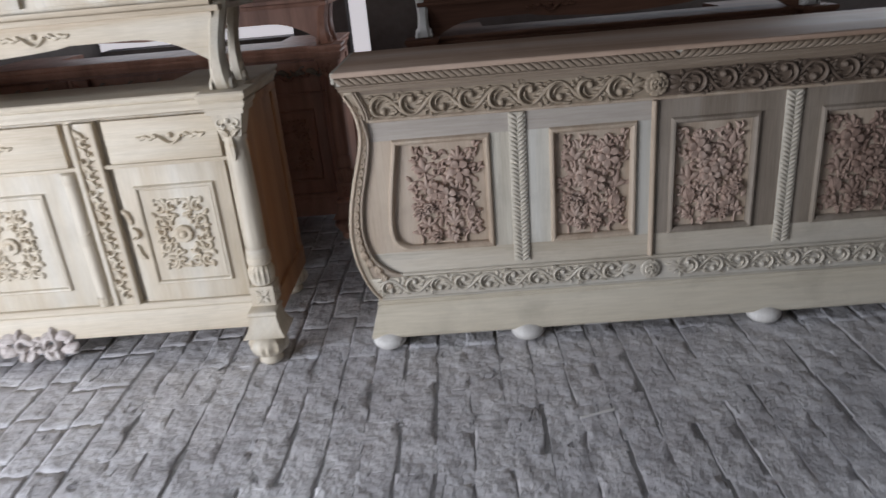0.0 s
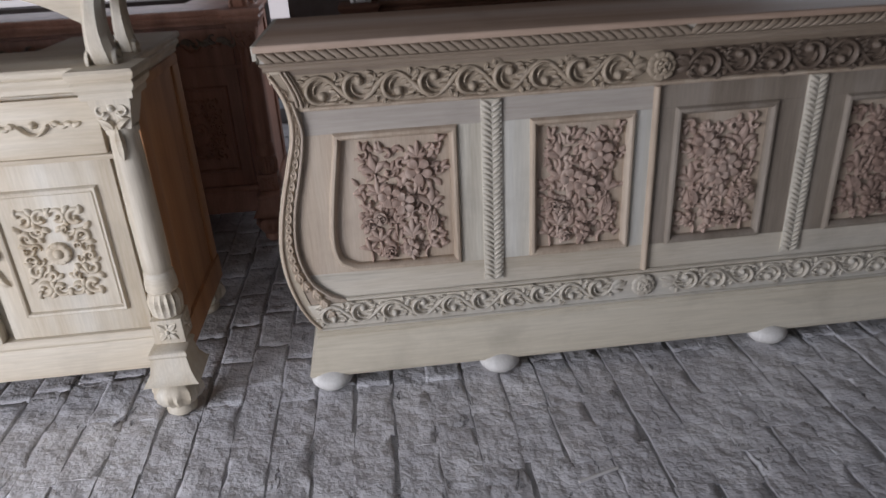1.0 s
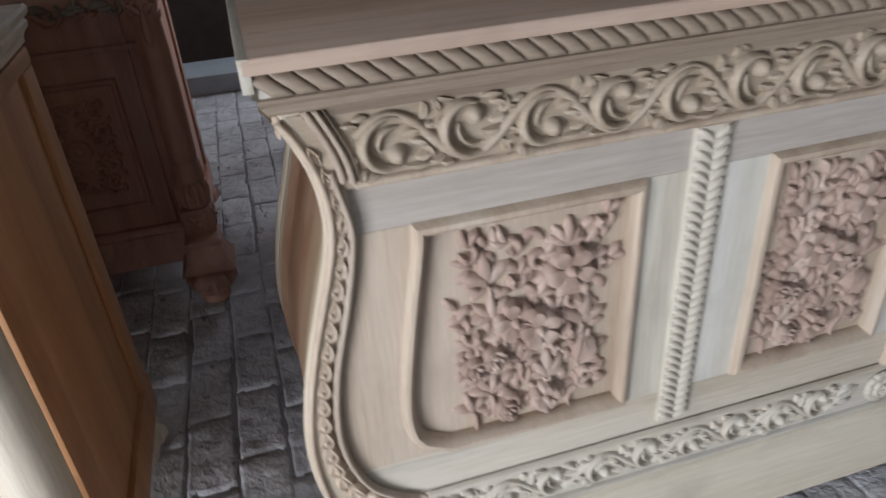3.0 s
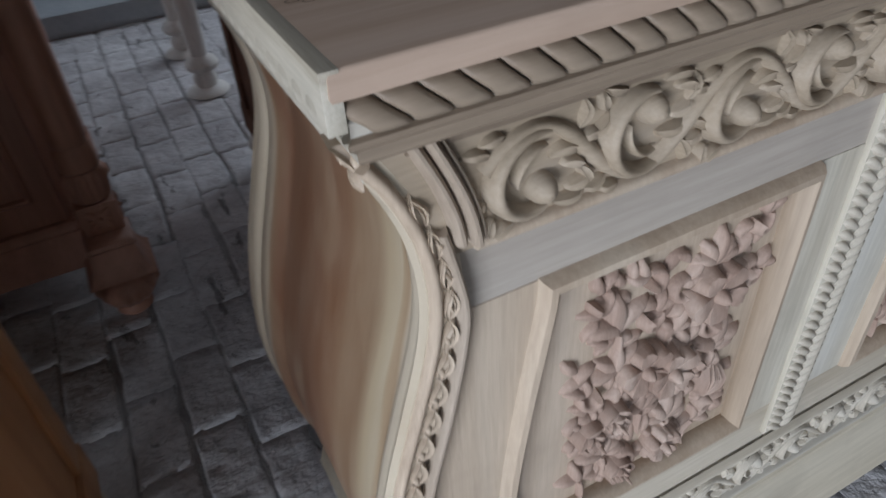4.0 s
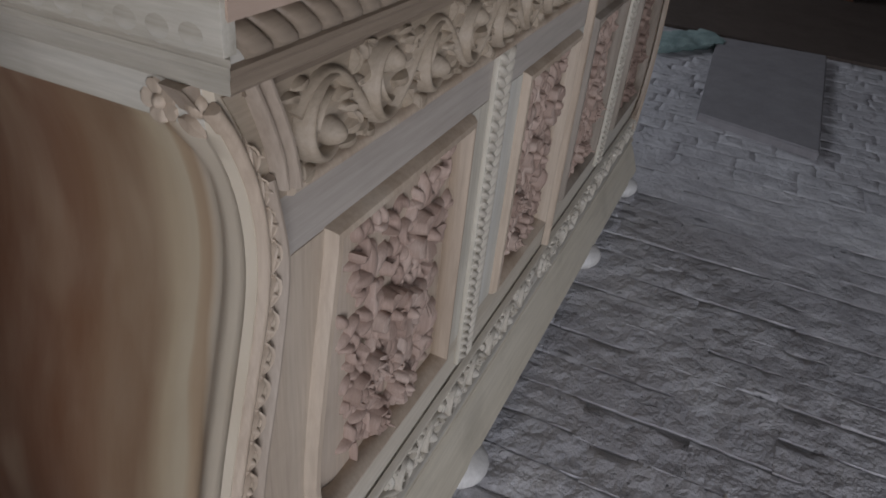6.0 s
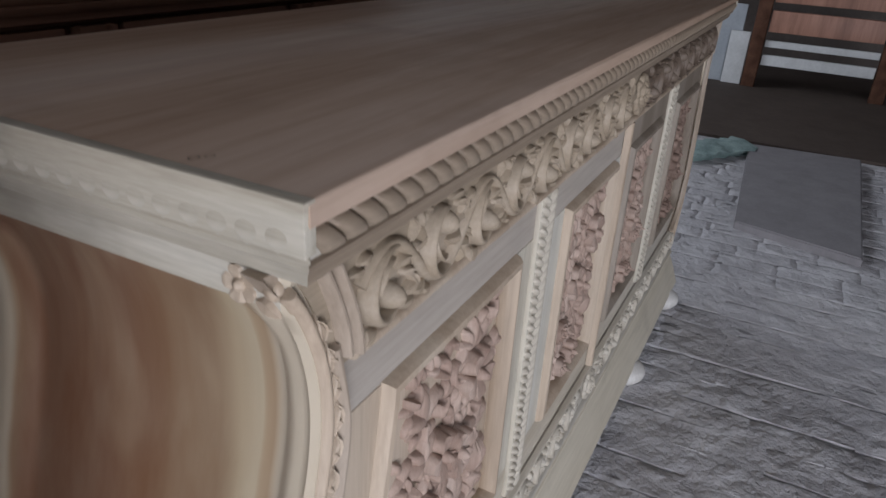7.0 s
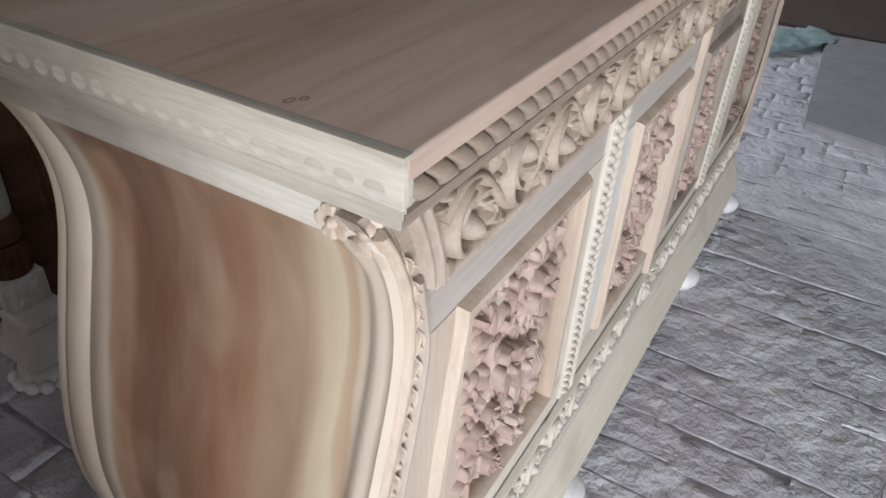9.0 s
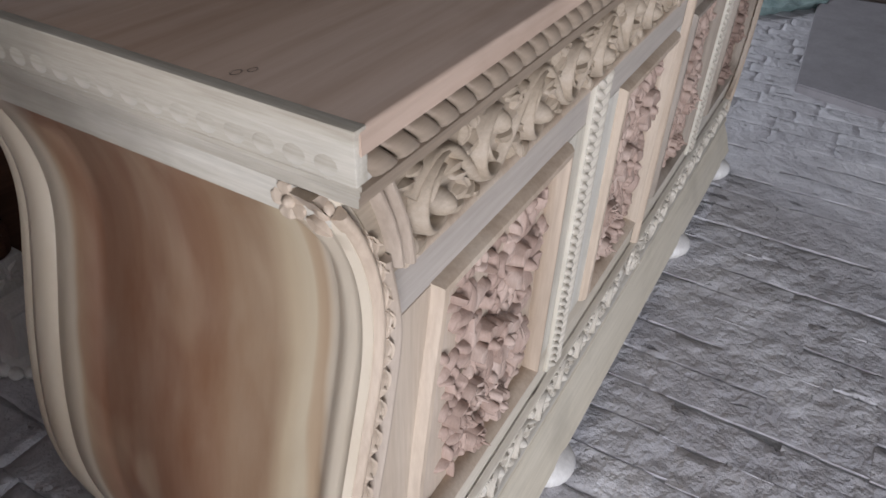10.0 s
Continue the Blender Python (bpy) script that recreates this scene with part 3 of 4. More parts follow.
XS = [(0.168, 0.472), (0.658, 0.928), (1.034, 1.304), (1.490, 1.794)]
PLANS = [
    [("flower", 0.44, 0.54, 0.031), ("double", -0.12, 0.06, 0.034), ("rose", -0.76, -0.33, 0.020), ("rose", -0.52, -0.26, 0.020), ("bud", 0.72, -0.42, 0.022), ("flower", 0.16, -0.84, 0.020), ("rose", -0.36, -0.90, 0.018)],
    [("flower", 0.46, 0.58, 0.031), ("double", -0.10, 0.10, 0.034), ("rose", -0.74, -0.30, 0.020), ("rose", -0.50, -0.36, 0.019), ("bud", 0.68, -0.40, 0.022), ("flower", 0.05, -0.82, 0.020), ("rose", -0.40, -0.88, 0.017)],
]
for i, (x0, x1) in enumerate(XS):
    bowed, sgn = i in (0, 3), 1 if i < 2 else -1
    lo_, hi_ = (x0, x1) if sgn > 0 else (2 * MID - x1, 2 * MID - x0)
    panel_frame((lo_, hi_, 0.336, 0.713), bowed, sgn)
    part("panel_field", boxes((x0 - 0.03, x1 + 0.03, 0.014, 0.03, 0.31, 0.73)), FIELD_W, counter, smooth=False)
    cx = (0.322 if i == 0 else 2 * MID - 0.322) if bowed else (x0 + x1) / 2
    # last panel's carving has the shade of the far end in its colour
    bouquet("carved_panel", cx, 0.522, 0.014, 0.222 if bowed else 0.208, 0.305, 11 + i, PLANS[0 if bowed else 1], counter, CARVE_PINK if i < 3 else CARVE_SHADED, "pinkish relief carving of flowers, roses and curling leaves", i > 1)

# braided pilasters and the half-round middle post
links = []
for sd in (-1, 1):
    bm = bmesh.new()
    strip(bm, flat(0.0), [(sd * 0.0245, 0.0145), (sd * 0.018, 0.0115), (sd * 0.011, 0.0065), (sd * 0.002, 0)], [0.006, 0.0110, 0.0115, 0.008], [0.003, 0.006, 0.0075, 0.005], 5)
    links.append(mesh_of(bm, CARVE_WHITE))
for x0, x1 in ((0.533, 0.585), (2 * MID - 0.585, 2 * MID - 0.533)):
    pilaster = part("pilaster", boxes((x0, x1, YB - 0.006, YB + 0.002, 0.276, 0.772, 0.002)), PALE_Z, counter, "pilaster with a carved herringbone braid")
    for i in range(34):
        for me in links:
            piece("braid_link", me, pilaster, Matrix.Translation(((x0 + x1) / 2, YB - 0.005, 0.279 + i * 0.0144)))
bm = bmesh.new()
strip(bm, face(YB), [(MID, 0.262 + 0.51 * k / 8) for k in range(9)], [0.019] * 9, [0.013] * 9, 6)
part("middle_post", bm, FRAME_W, counter)

# friezes of rolling acanthus scrolls, with a rosette in the middle


CURL = mesh_of(curl(0.42, 0.037), CARVE_PALE)
CURL_BROWN = mesh_of(curl(0.42, 0.037), BROWN_X)
CURL_WHITE = mesh_of(curl(0.42, 0.037), CARVE_WHITE)


def frieze(board, y, zc, r, x0, pitch, count, ros, high, brown=False):
    for sgn in (1, -1):
        for i in range(count):
            x = x0 + i * pitch
            flip = 1 if i % 2 == 0 else -1
            m = Matrix.Translation((x if sgn > 0 else 2 * MID - x, y, zc)) @ Euler((0, 0.12 * flip * math.sin(i * 2.3), 0)).to_matrix().to_4x4() @ Matrix.Diagonal((sgn * r / 0.037 * 1.02, r / 0.037, flip * r / 0.037 * (1 + 0.05 * math.sin(i * 1.7)), 1))
            # right half of the upper scrolls: brown wood darkened to include shade
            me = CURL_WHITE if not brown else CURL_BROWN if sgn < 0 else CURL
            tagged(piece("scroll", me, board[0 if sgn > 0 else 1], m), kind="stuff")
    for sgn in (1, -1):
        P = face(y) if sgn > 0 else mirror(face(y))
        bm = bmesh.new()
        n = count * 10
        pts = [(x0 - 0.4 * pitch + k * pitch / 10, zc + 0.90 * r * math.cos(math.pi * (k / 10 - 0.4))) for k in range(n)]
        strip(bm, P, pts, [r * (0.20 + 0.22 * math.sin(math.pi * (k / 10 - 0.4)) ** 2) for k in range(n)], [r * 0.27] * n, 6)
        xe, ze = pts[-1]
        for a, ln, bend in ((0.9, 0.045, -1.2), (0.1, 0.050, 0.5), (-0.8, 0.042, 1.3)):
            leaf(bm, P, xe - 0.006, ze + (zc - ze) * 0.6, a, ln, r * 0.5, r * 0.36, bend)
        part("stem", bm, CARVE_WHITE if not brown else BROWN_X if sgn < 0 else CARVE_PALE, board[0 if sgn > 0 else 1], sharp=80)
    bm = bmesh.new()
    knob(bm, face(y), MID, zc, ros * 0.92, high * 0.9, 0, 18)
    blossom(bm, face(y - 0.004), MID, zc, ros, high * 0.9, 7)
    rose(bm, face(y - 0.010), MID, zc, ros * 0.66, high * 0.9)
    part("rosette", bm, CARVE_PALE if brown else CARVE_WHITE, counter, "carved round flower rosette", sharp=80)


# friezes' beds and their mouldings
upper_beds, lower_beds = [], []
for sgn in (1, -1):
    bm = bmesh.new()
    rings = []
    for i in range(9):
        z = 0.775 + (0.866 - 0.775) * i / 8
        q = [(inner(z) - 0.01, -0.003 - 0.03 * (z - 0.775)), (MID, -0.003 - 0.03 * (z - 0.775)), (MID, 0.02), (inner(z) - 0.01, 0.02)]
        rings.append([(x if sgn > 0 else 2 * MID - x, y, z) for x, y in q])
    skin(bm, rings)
    # right-hand bed: brown wood, its shade painted in too
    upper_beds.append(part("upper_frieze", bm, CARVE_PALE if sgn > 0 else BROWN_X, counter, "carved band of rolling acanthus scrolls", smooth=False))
    bm = bmesh.new()
    rings = []
    for i in range(9):
        z = 0.168 + (0.248 - 0.168) * i / 8
        q = [(outer(z) + 0.012, -0.002), (MID, -0.002), (MID, 0.02), (outer(z) + 0.012, 0.02)]
        rings.append([(x if sgn > 0 else 2 * MID - x, y, z) for x, y in q])
    skin(bm, rings)
    lower_beds.append(part("lower_frieze", bm, PALE_X, counter, "carved band of rolling acanthus scrolls", smooth=False))
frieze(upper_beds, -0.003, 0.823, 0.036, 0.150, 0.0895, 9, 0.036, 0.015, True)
frieze(lower_beds, -0.001, 0.215, 0.030, 0.109, 0.0825, 10, 0.033, 0.013)
for z, hgt, dep, x in ((0.780, 0.014, 0.012, 0.108), (0.258, 0.009, 0.010, 0.155), (0.172, 0.007, 0.012, 0.08)):
    bm = bmesh.new()
    strip(bm, face(YB - 0.003), [(x + (2 * MID - 2 * x) * k / 12, z) for k in range(13)], [hgt] * 13, [dep] * 13, 6)
    part("bead", bm, FRAME_W if z > 0.5 else PALE_X, counter)

# S-shaped edge: two beads with a leaf trail between, and the curved bracket at the frieze's end
for sgn in (1, -1):
    P = face(-0.002) if sgn > 0 else mirror(face(-0.002))
    bed = bmesh.new()
    rings = []
    for i in range(49):
        z = 0.172 + (0.8755 - 0.172) * i / 48
        w = max(inner(z), outer(z) + 0.018)
        q = [(outer(z) + 0.001, 0.0), (outer(z) + 0.003, 0.003), (w - 0.004, 0.003), (w, 0.006), (w, 0.02), (outer(z) + 0.003, 0.02)]
        rings.append([(x if sgn > 0 else 2 * MID - x, y, zz) for (x, y), zz in zip(q, [z] * 6)])
    skin(bed, rings)
    part("edge_board", bed, BRACKET_W, counter)
    zs = [0.176 + (0.862 - 0.176) * k / 44 for k in range(45)]
    bm = bmesh.new()
    strip(bm, P, [(outer(z) + 0.006, z) for z in zs], [0.011] * 45, [0.009] * 45, 5)
    part("edge_bead", bm, FRAME_W, counter)
    bm = bmesh.new()
    zi = [0.262 + (0.80 - 0.262) * k / 44 for k in range(45)]
    strip(bm, P, [(inner(z) - 0.005, z) for z in zi], [0.011] * 45, [0.010] * 45, 5)
    part("edge_bead", bm, BRACKET_W, counter)
    bm = bmesh.new()
    P2 = face(0.003) if sgn > 0 else mirror(face(0.003))
    n = 22
    for i in range(n):
        z = 0.205 + (0.835 - 0.205) * i / n
        mid_x, wid = (outer(z) + inner(z)) / 2, inner(z) - outer(z)
        slope = math.atan2(0.02, outer(z + 0.02) - outer(z))
        room = max(0.008, wid - 0.024)
        for s in (-1, 1):
            leaf(bm, P2, mid_x, z, slope + s * 0.45, 0.036, min(0.019, room * 0.62), 0.016, -s * 1.5, 0.001)
        knob(bm, P2, mid_x, z + 0.014, min(0.007, room * 0.3), 0.016)
    part("leaf_trail", bm, FRAME_W, counter, "carved leaf trail along the curved edge", sharp=80)
    bm = bmesh.new()
    for off, wd, hh in ((0.0, 0.011, 0.013), (0.0105, 0.011, 0.016), (0.0175, 0.006, 0.010)):
        strip(bm, P, [(0.066 + off + 0.030 * math.sin(1.4 * f), 0.872 - 0.084 * f - 0.2 * off * f) for f in (k / 12 for k in range(13))], [wd] * 13, [hh] * 13, 5)
    part("bracket", bm, BRACKET_W, counter)
    ex = (lambda u, v, h: (0.0400 - h, u, v)) if sgn > 0 else (lambda u, v, h: (2 * MID - 0.0400 + h, u, v))
    bm = bmesh.new()
    blossom(bm, ex, 0.034, 0.857, 0.014, 0.004, 5)
    knob(bm, ex, 0.034, 0.857, 0.005, 0.006)
    knob(bm, ex, 0.006, 0.861, 0.008, 0.007)
    leaf(bm, ex, 0.020, 0.850, 3.4, 0.020, 0.012, 0.006, 0.4)
    tagged(part("corner_scroll", bm, FRAME_W, counter), kind="stuff")

# flared plinth and ball feet
bm = bmesh.new()
pprof = [(-0.02, 0.172), (0.004, 0.170), (0.009, 0.166), (0.009, 0.157), (0.004, 0.153), (0.009, 0.146), (0.022, 0.110), (0.036, 0.062), (0.040, 0.051), (0.037, 0.042), (-0.02, 0.042)]
moulding(bm, pprof, [(0.072, BACK, -1, 0), (0.072, -0.004, -1, -1), (2 * MID - 0.072, -0.004, 1, -1), (2 * MID - 0.072, BACK, 1, 0)])
part("plinth", bm, FRAME_X, counter, "flared plain plinth")
part("bottom_board", boxes((0.08, 2 * MID - 0.08, 0.0, BACK - 0.01, 0.05, 0.07)), PALE_X, counter)
for x in (0.090, 0.566, 1.366, 1.835):
    for y in (-0.014, 0.37):
        bm = lathe(bmesh.new(), [(0.030, 0.0), (0.046, 0.007), (0.056, 0.020), (0.058, 0.032), (0.053, 0.043), (0.040, 0.052), (0.02, 0.060)], (x, y, 0), 20)
        part("ball_foot", bm, WHITE_W, counter, "whitish turned ball foot")

# two dark knots in the top board by the corner
for kx, ky, kr in ((0.034, 0.058, 0.0030), (0.042, 0.053, 0.0026)):
    bm = bmesh.new()
    skin(bm, [[(kx + 1.5 * r * math.cos(a), ky + r * math.sin(a), 0.9374) for a in (2 * math.pi * i / 18 for i in range(18))] for r in (kr, kr * 0.78)], caps=False)
    part("knot", bm, BROWN_X, counter, "dark knot ring in the top board")

# ---- the workshop ----


def structure(name, bm, mat, label, smooth=False, category=""):
    return tagged(part(name, bm, mat, None, "", smooth), label, category, "", "structure")


X0, X1, Y0, Y1, H = -2.4, 7.6, -5.0, 3.6, 4.0
structure("ground", boxes((-60, 60, -60, 60, -0.3, -0.0055)), JOINT, "dusty grey dirt that fills the joints of the paving", category="ground")
# the roof hole is added for the overhead fill lamp
structure("ceiling", boxes((X0 - 0.2, -2.35, Y0 - 0.2, Y1 + 0.2, H, H + 0.1), (-0.1, X1 + 0.2, Y0 - 0.2, Y1 + 0.2, H, H + 0.1), (-2.35, -0.1, Y0 - 0.2, -2.9, H, H + 0.1), (-2.35, -0.1, -0.9, Y1 + 0.2, H, H + 0.1)), ROOFING, "dark boarded workshop ceiling with an unseen hole added for fill light", category="ceiling")
# the bay is added to go with the south fill lamp
structure("wall_south", boxes((X0, -1.2, Y0 - 0.2, Y0, 0, H), (0.2, X1, Y0 - 0.2, Y0, 0, H), (-1.2, 0.2, Y0 - 0.2, Y0, 2.3, H)), PLASTER, "dirty brown plaster wall with an unseen bay added for fill light", category="wall")
structure("wall_west", boxes((X0 - 0.2, X0, -1.2, Y1, 0, H), (X0 - 0.2, X0, Y0, -4.2, 0, H), (X0 - 0.2, X0, -4.2, -1.2, 3.5, H)), PLASTER, "dirty brown plaster wall with a wide open bay", category="wall")
structure("wall_east", boxes((X1, X1 + 0.2, Y0, Y1, 0, H)), PLASTER, "dirty brown plaster workshop wall", category="wall")
structure("wall_north", boxes((-2.4, 0.05, Y1, Y1 + 0.2, 2.2, H), (-2.4, -0.85, Y1, Y1 + 0.2, 0, 0.76), (-0.85, -0.42, Y1, Y1 + 0.2, 0, 2.2), (-0.26, 0.05, Y1, Y1 + 0.2, 0, 2.2), (-0.42, -0.26, Y1, Y1 + 0.2, 0, 0.42), (1.0, 5.4, Y1, Y1 + 0.2, 2.9, H), (1.0, 5.4, Y1, Y1 + 0.2, 0, 1.3), (5.4, X1, Y1, Y1 + 0.2, 0, H), (0.05, 1.0, Y1, Y1 + 0.2, 0, H)), PLASTER, "dirty brown plaster wall with a low window, a narrow slit and a long open window", category="wall")
structure("ledge", boxes((-1.9, 1.2, 2.98, 3.3, -0.01, 0.10, 0.03)), LEDGE, "pale worn concrete ledge along the wall", True, "ledge")

glow, gnt, gb = material("overcast_daylight")
gb.inputs["Base Color"].default_value = (0.6, 0.6, 0.6, 1)
gb.inputs["Emission Color"].default_value = (1.0, 0.93, 0.89, 1)
gb.inputs["Emission Strength"].default_value = 0.75
structure("backdrop", boxes((-9, 4, 9.0, 9.05, 0.0, 4.5)), glow, "bright overcast daylight beyond the window", category="backdrop")

# ---- carved sideboards ----


def ornament(name, cx, cz, y, w, h, mat, parent, seed, label):
    """A pierced applique: mirrored scrolls and leaves round a boss."""
    bm = bmesh.new()
    P = lambda u, v, d: (cx + u, y - d, cz + v)
    for sx in (-1, 1):
        for sz in (-1, 1):
            Q = lambda u, v, d, sx=sx, sz=sz: P(sx * u, sz * v, d)
            for k, (u, v, r) in enumerate(((0.36, 0.40, 0.115), (0.12, 0.42, 0.10), (0.38, 0.20, 0.10), (0.20, 0.27, 0.09), (0.42, 0.05, 0.08), (0.30, 0.08, 0.06))):
                scroll(bm, Q, u * w, v * h, r * w * 1.2, r * w * 0.72, 0.011, 0.6 + 1.9 * k, 5.0 * (-1) ** k, n=14)
                knob(bm, Q, u * w, v * h, r * w * 0.3, 0.013)
            for k, (u, v, a) in enumerate(((0.44, 0.46, 0.8), (0.26, 0.47, 1.5), (0.46, 0.30, 0.2), (0.08, 0.27, 1.0), (0.04, 0.45, 1.4), (0.28, 0.34, 2.2), (0.30, 0.17, 0.6), (0.44, 0.13, 0.4), (0.20, 0.16, 0.9))):
                leaf(bm, Q, u * w - 0.006, v * h - 0.006, a, w * 0.15, w * 0.085, 0.011, 1.4 * (-1) ** k, 0.0, 7, 0.2, 0.7)
    blossom(bm, P, 0, 0, w * 0.17, 0.016, 8, 0.2, 0.004)
    knob(bm, P, 0, 0, w * 0.09, 0.022)
    return tagged(part(name, bm, mat, parent, label, sharp=80), kind="stuff")


def swag(cx, cz, y, mat, parent):
    """A drawer pull carved as a small leafy swag."""
    bm = bmesh.new()
    P = lambda u, v, d: (cx + u, y - d, cz + v)
    strip(bm, P, [(-0.035 + 0.07 * k / 8, 0.006 - 0.024 * math.sin(math.pi * k / 8)) for k in range(9)], [0.009] * 9, [0.016] * 9, 5)
    for sx in (-1, 1):
        Q = lambda u, v, d, sx=sx: P(sx * u, v, d)
        for u, a, b in ((0.038, 0.5, -1.2), (0.055, -0.4, 1.2), (0.07, 0.4, -1.4), (0.085, -0.2, 1.0)):
            leaf(bm, Q, u, 0.004, a, 0.028, 0.014, 0.013, b)
        scroll(bm, Q, 0.05, 0.006, 0.009, 0.006, 0.012, 0, 4.5, n=10)
    knob(bm, P, 0, 0.008, 0.010, 0.014)
    return tagged(part("handle", bm, mat, parent, "carved swag handle", sharp=80), kind="stuff")


def rect_frame(x0, x1, z0, z1, y, wid, high, mat, parent):
    bm = bmesh.new()
    pr = [(0, -0.004), (0.002, high * 0.6), (wid * 0.35, high), (wid * 0.7, high * 0.8), (wid, -0.004)]
    ring = [((x0, z0), (1, 1)), ((x0, z1), (1, -1)), ((x1, z1), (-1, -1)), ((x1, z0), (-1, 1))]
    rows = [[(x + a * o, y - h, z + b * o) for o, h in pr] for (x, z), (a, b) in ring]
    skin(bm, rows + rows[:1], caps=False)
    return part("panel_frame", bm, mat, parent)


def corner_post(x, y, M, parent):
    """Capital, shaft, sleeve, flower block, flared plinth and fluted foot of a corner."""
    post = part("post", lathe(bmesh.new(), [(0.030, 0.39), (0.034, 0.395), (0.036, 0.42), (0.037, 0.55), (0.036, 0.68), (0.033, 0.755), (0.038, 0.762), (0.038, 0.775)], (x, y, 0), 24, 10, 0.10), M["post"], parent, "turned and carved corner post")
    cap = part("capital", square(bmesh.new(), [(0.030, 0.772), (0.034, 0.785), (0.042, 0.82), (0.046, 0.838), (0.046, 0.848)], (x, y, 0)), M["post"], post)
    bm = bmesh.new()
    P = lambda u, v, d: (x + u, y - 0.038 - d, v)
    for sx in (-1, 1):
        Q = lambda u, v, d, sx=sx: P(sx * u, v, d)
        scroll(bm, Q, 0.022, 0.818, 0.014, 0.009, 0.012, 2.0, -5)
        leaf(bm, Q, 0.006, 0.775, 1.2, 0.04, 0.018, 0.014, -1.2)
        leaf(bm, Q, 0.024, 0.79, 1.9, 0.03, 0.014, 0.012, 1.0)
    leaf(bm, P, 0, 0.70, math.pi / 2, 0.085, 0.022, 0.012)
    knob(bm, P, 0, 0.825, 0.010, 0.014)
    part("leaf_carving", bm, M["carve"], post)
    part("sleeve", lathe(bmesh.new(), [(0.034, 0.268), (0.040, 0.274), (0.043, 0.29, 1), (0.045, 0.315, 1), (0.040, 0.33, 1), (0.034, 0.338), (0.041, 0.346), (0.041, 0.36), (0.037, 0.392), (0.032, 0.40)], (x, y, 0), 32, 16, 0.14), M["carve"], post)
    block = part("block", boxes((x - 0.040, x + 0.040, y - 0.040, y + 0.040, 0.196, 0.268, 0.003)), M["post"], post)
    for nx, P in ((0, lambda u, v, d: (x + u, y - 0.040 - d, 0.232 + v)), (1, lambda u, v, d: (x - 0.040 - d, y + u, 0.232 + v)), (2, lambda u, v, d: (x + 0.040 + d, y + u, 0.232 + v))):
        bm = bmesh.new()
        for k in range(4):
            a = math.pi / 4 + k * math.pi / 2
            leaf(bm, P, 0.004 * math.cos(a), 0.004 * math.sin(a), a, 0.030, 0.017, 0.007)
            leaf(bm, P, 0.004 * math.cos(a + 0.78), 0.004 * math.sin(a + 0.78), a + 0.78, 0.020, 0.010, 0.005)
        knob(bm, P, 0, 0, 0.007, 0.010)
        part("flower", bm, M["post"], block)
    part("flared_base", square(bmesh.new(), [(0.040, 0.198), (0.047, 0.194), (0.050, 0.186), (0.045, 0.178), (0.047, 0.168), (0.052, 0.140), (0.064, 0.116), (0.071, 0.110), (0.05, 0.108)], (x, y - 0.040, 0)), M["post"], post)
    return post


def bun_foot(x, y, M, parent, beads=False):
    if not beads:
        return part("foot", lathe(bmesh.new(), [(0.030, 0.0), (0.040, 0.010), (0.040, 0.022), (0.034, 0.032), (0.054, 0.040, 1), (0.070, 0.064, 1), (0.068, 0.086, 1), (0.050, 0.100), (0.03, 0.108)], (x, y, 0), 36, 14, 0.16), M["post"], parent, "fluted turned bun foot")
    foot = part("foot", lathe(bmesh.new(), [(0.05, 0.0), (0.06, 0.01), (0.062, 0.03), (0.052, 0.06), (0.045, 0.10)], (x, y, 0), 24), M["post"], parent, "turned foot ringed with round beads")
    for k in range(14):
        a = 2 * math.pi * k / 14
        bm = bmesh.new()
        bmesh.ops.create_uvsphere(bm, u_segments=10, v_segments=7, radius=0.0155, matrix=Matrix.Translation((x + 0.066 * math.cos(a), y + 0.066 * math.sin(a), 0.022)))
        part("bead", bm, M["post"], foot)
    return foot


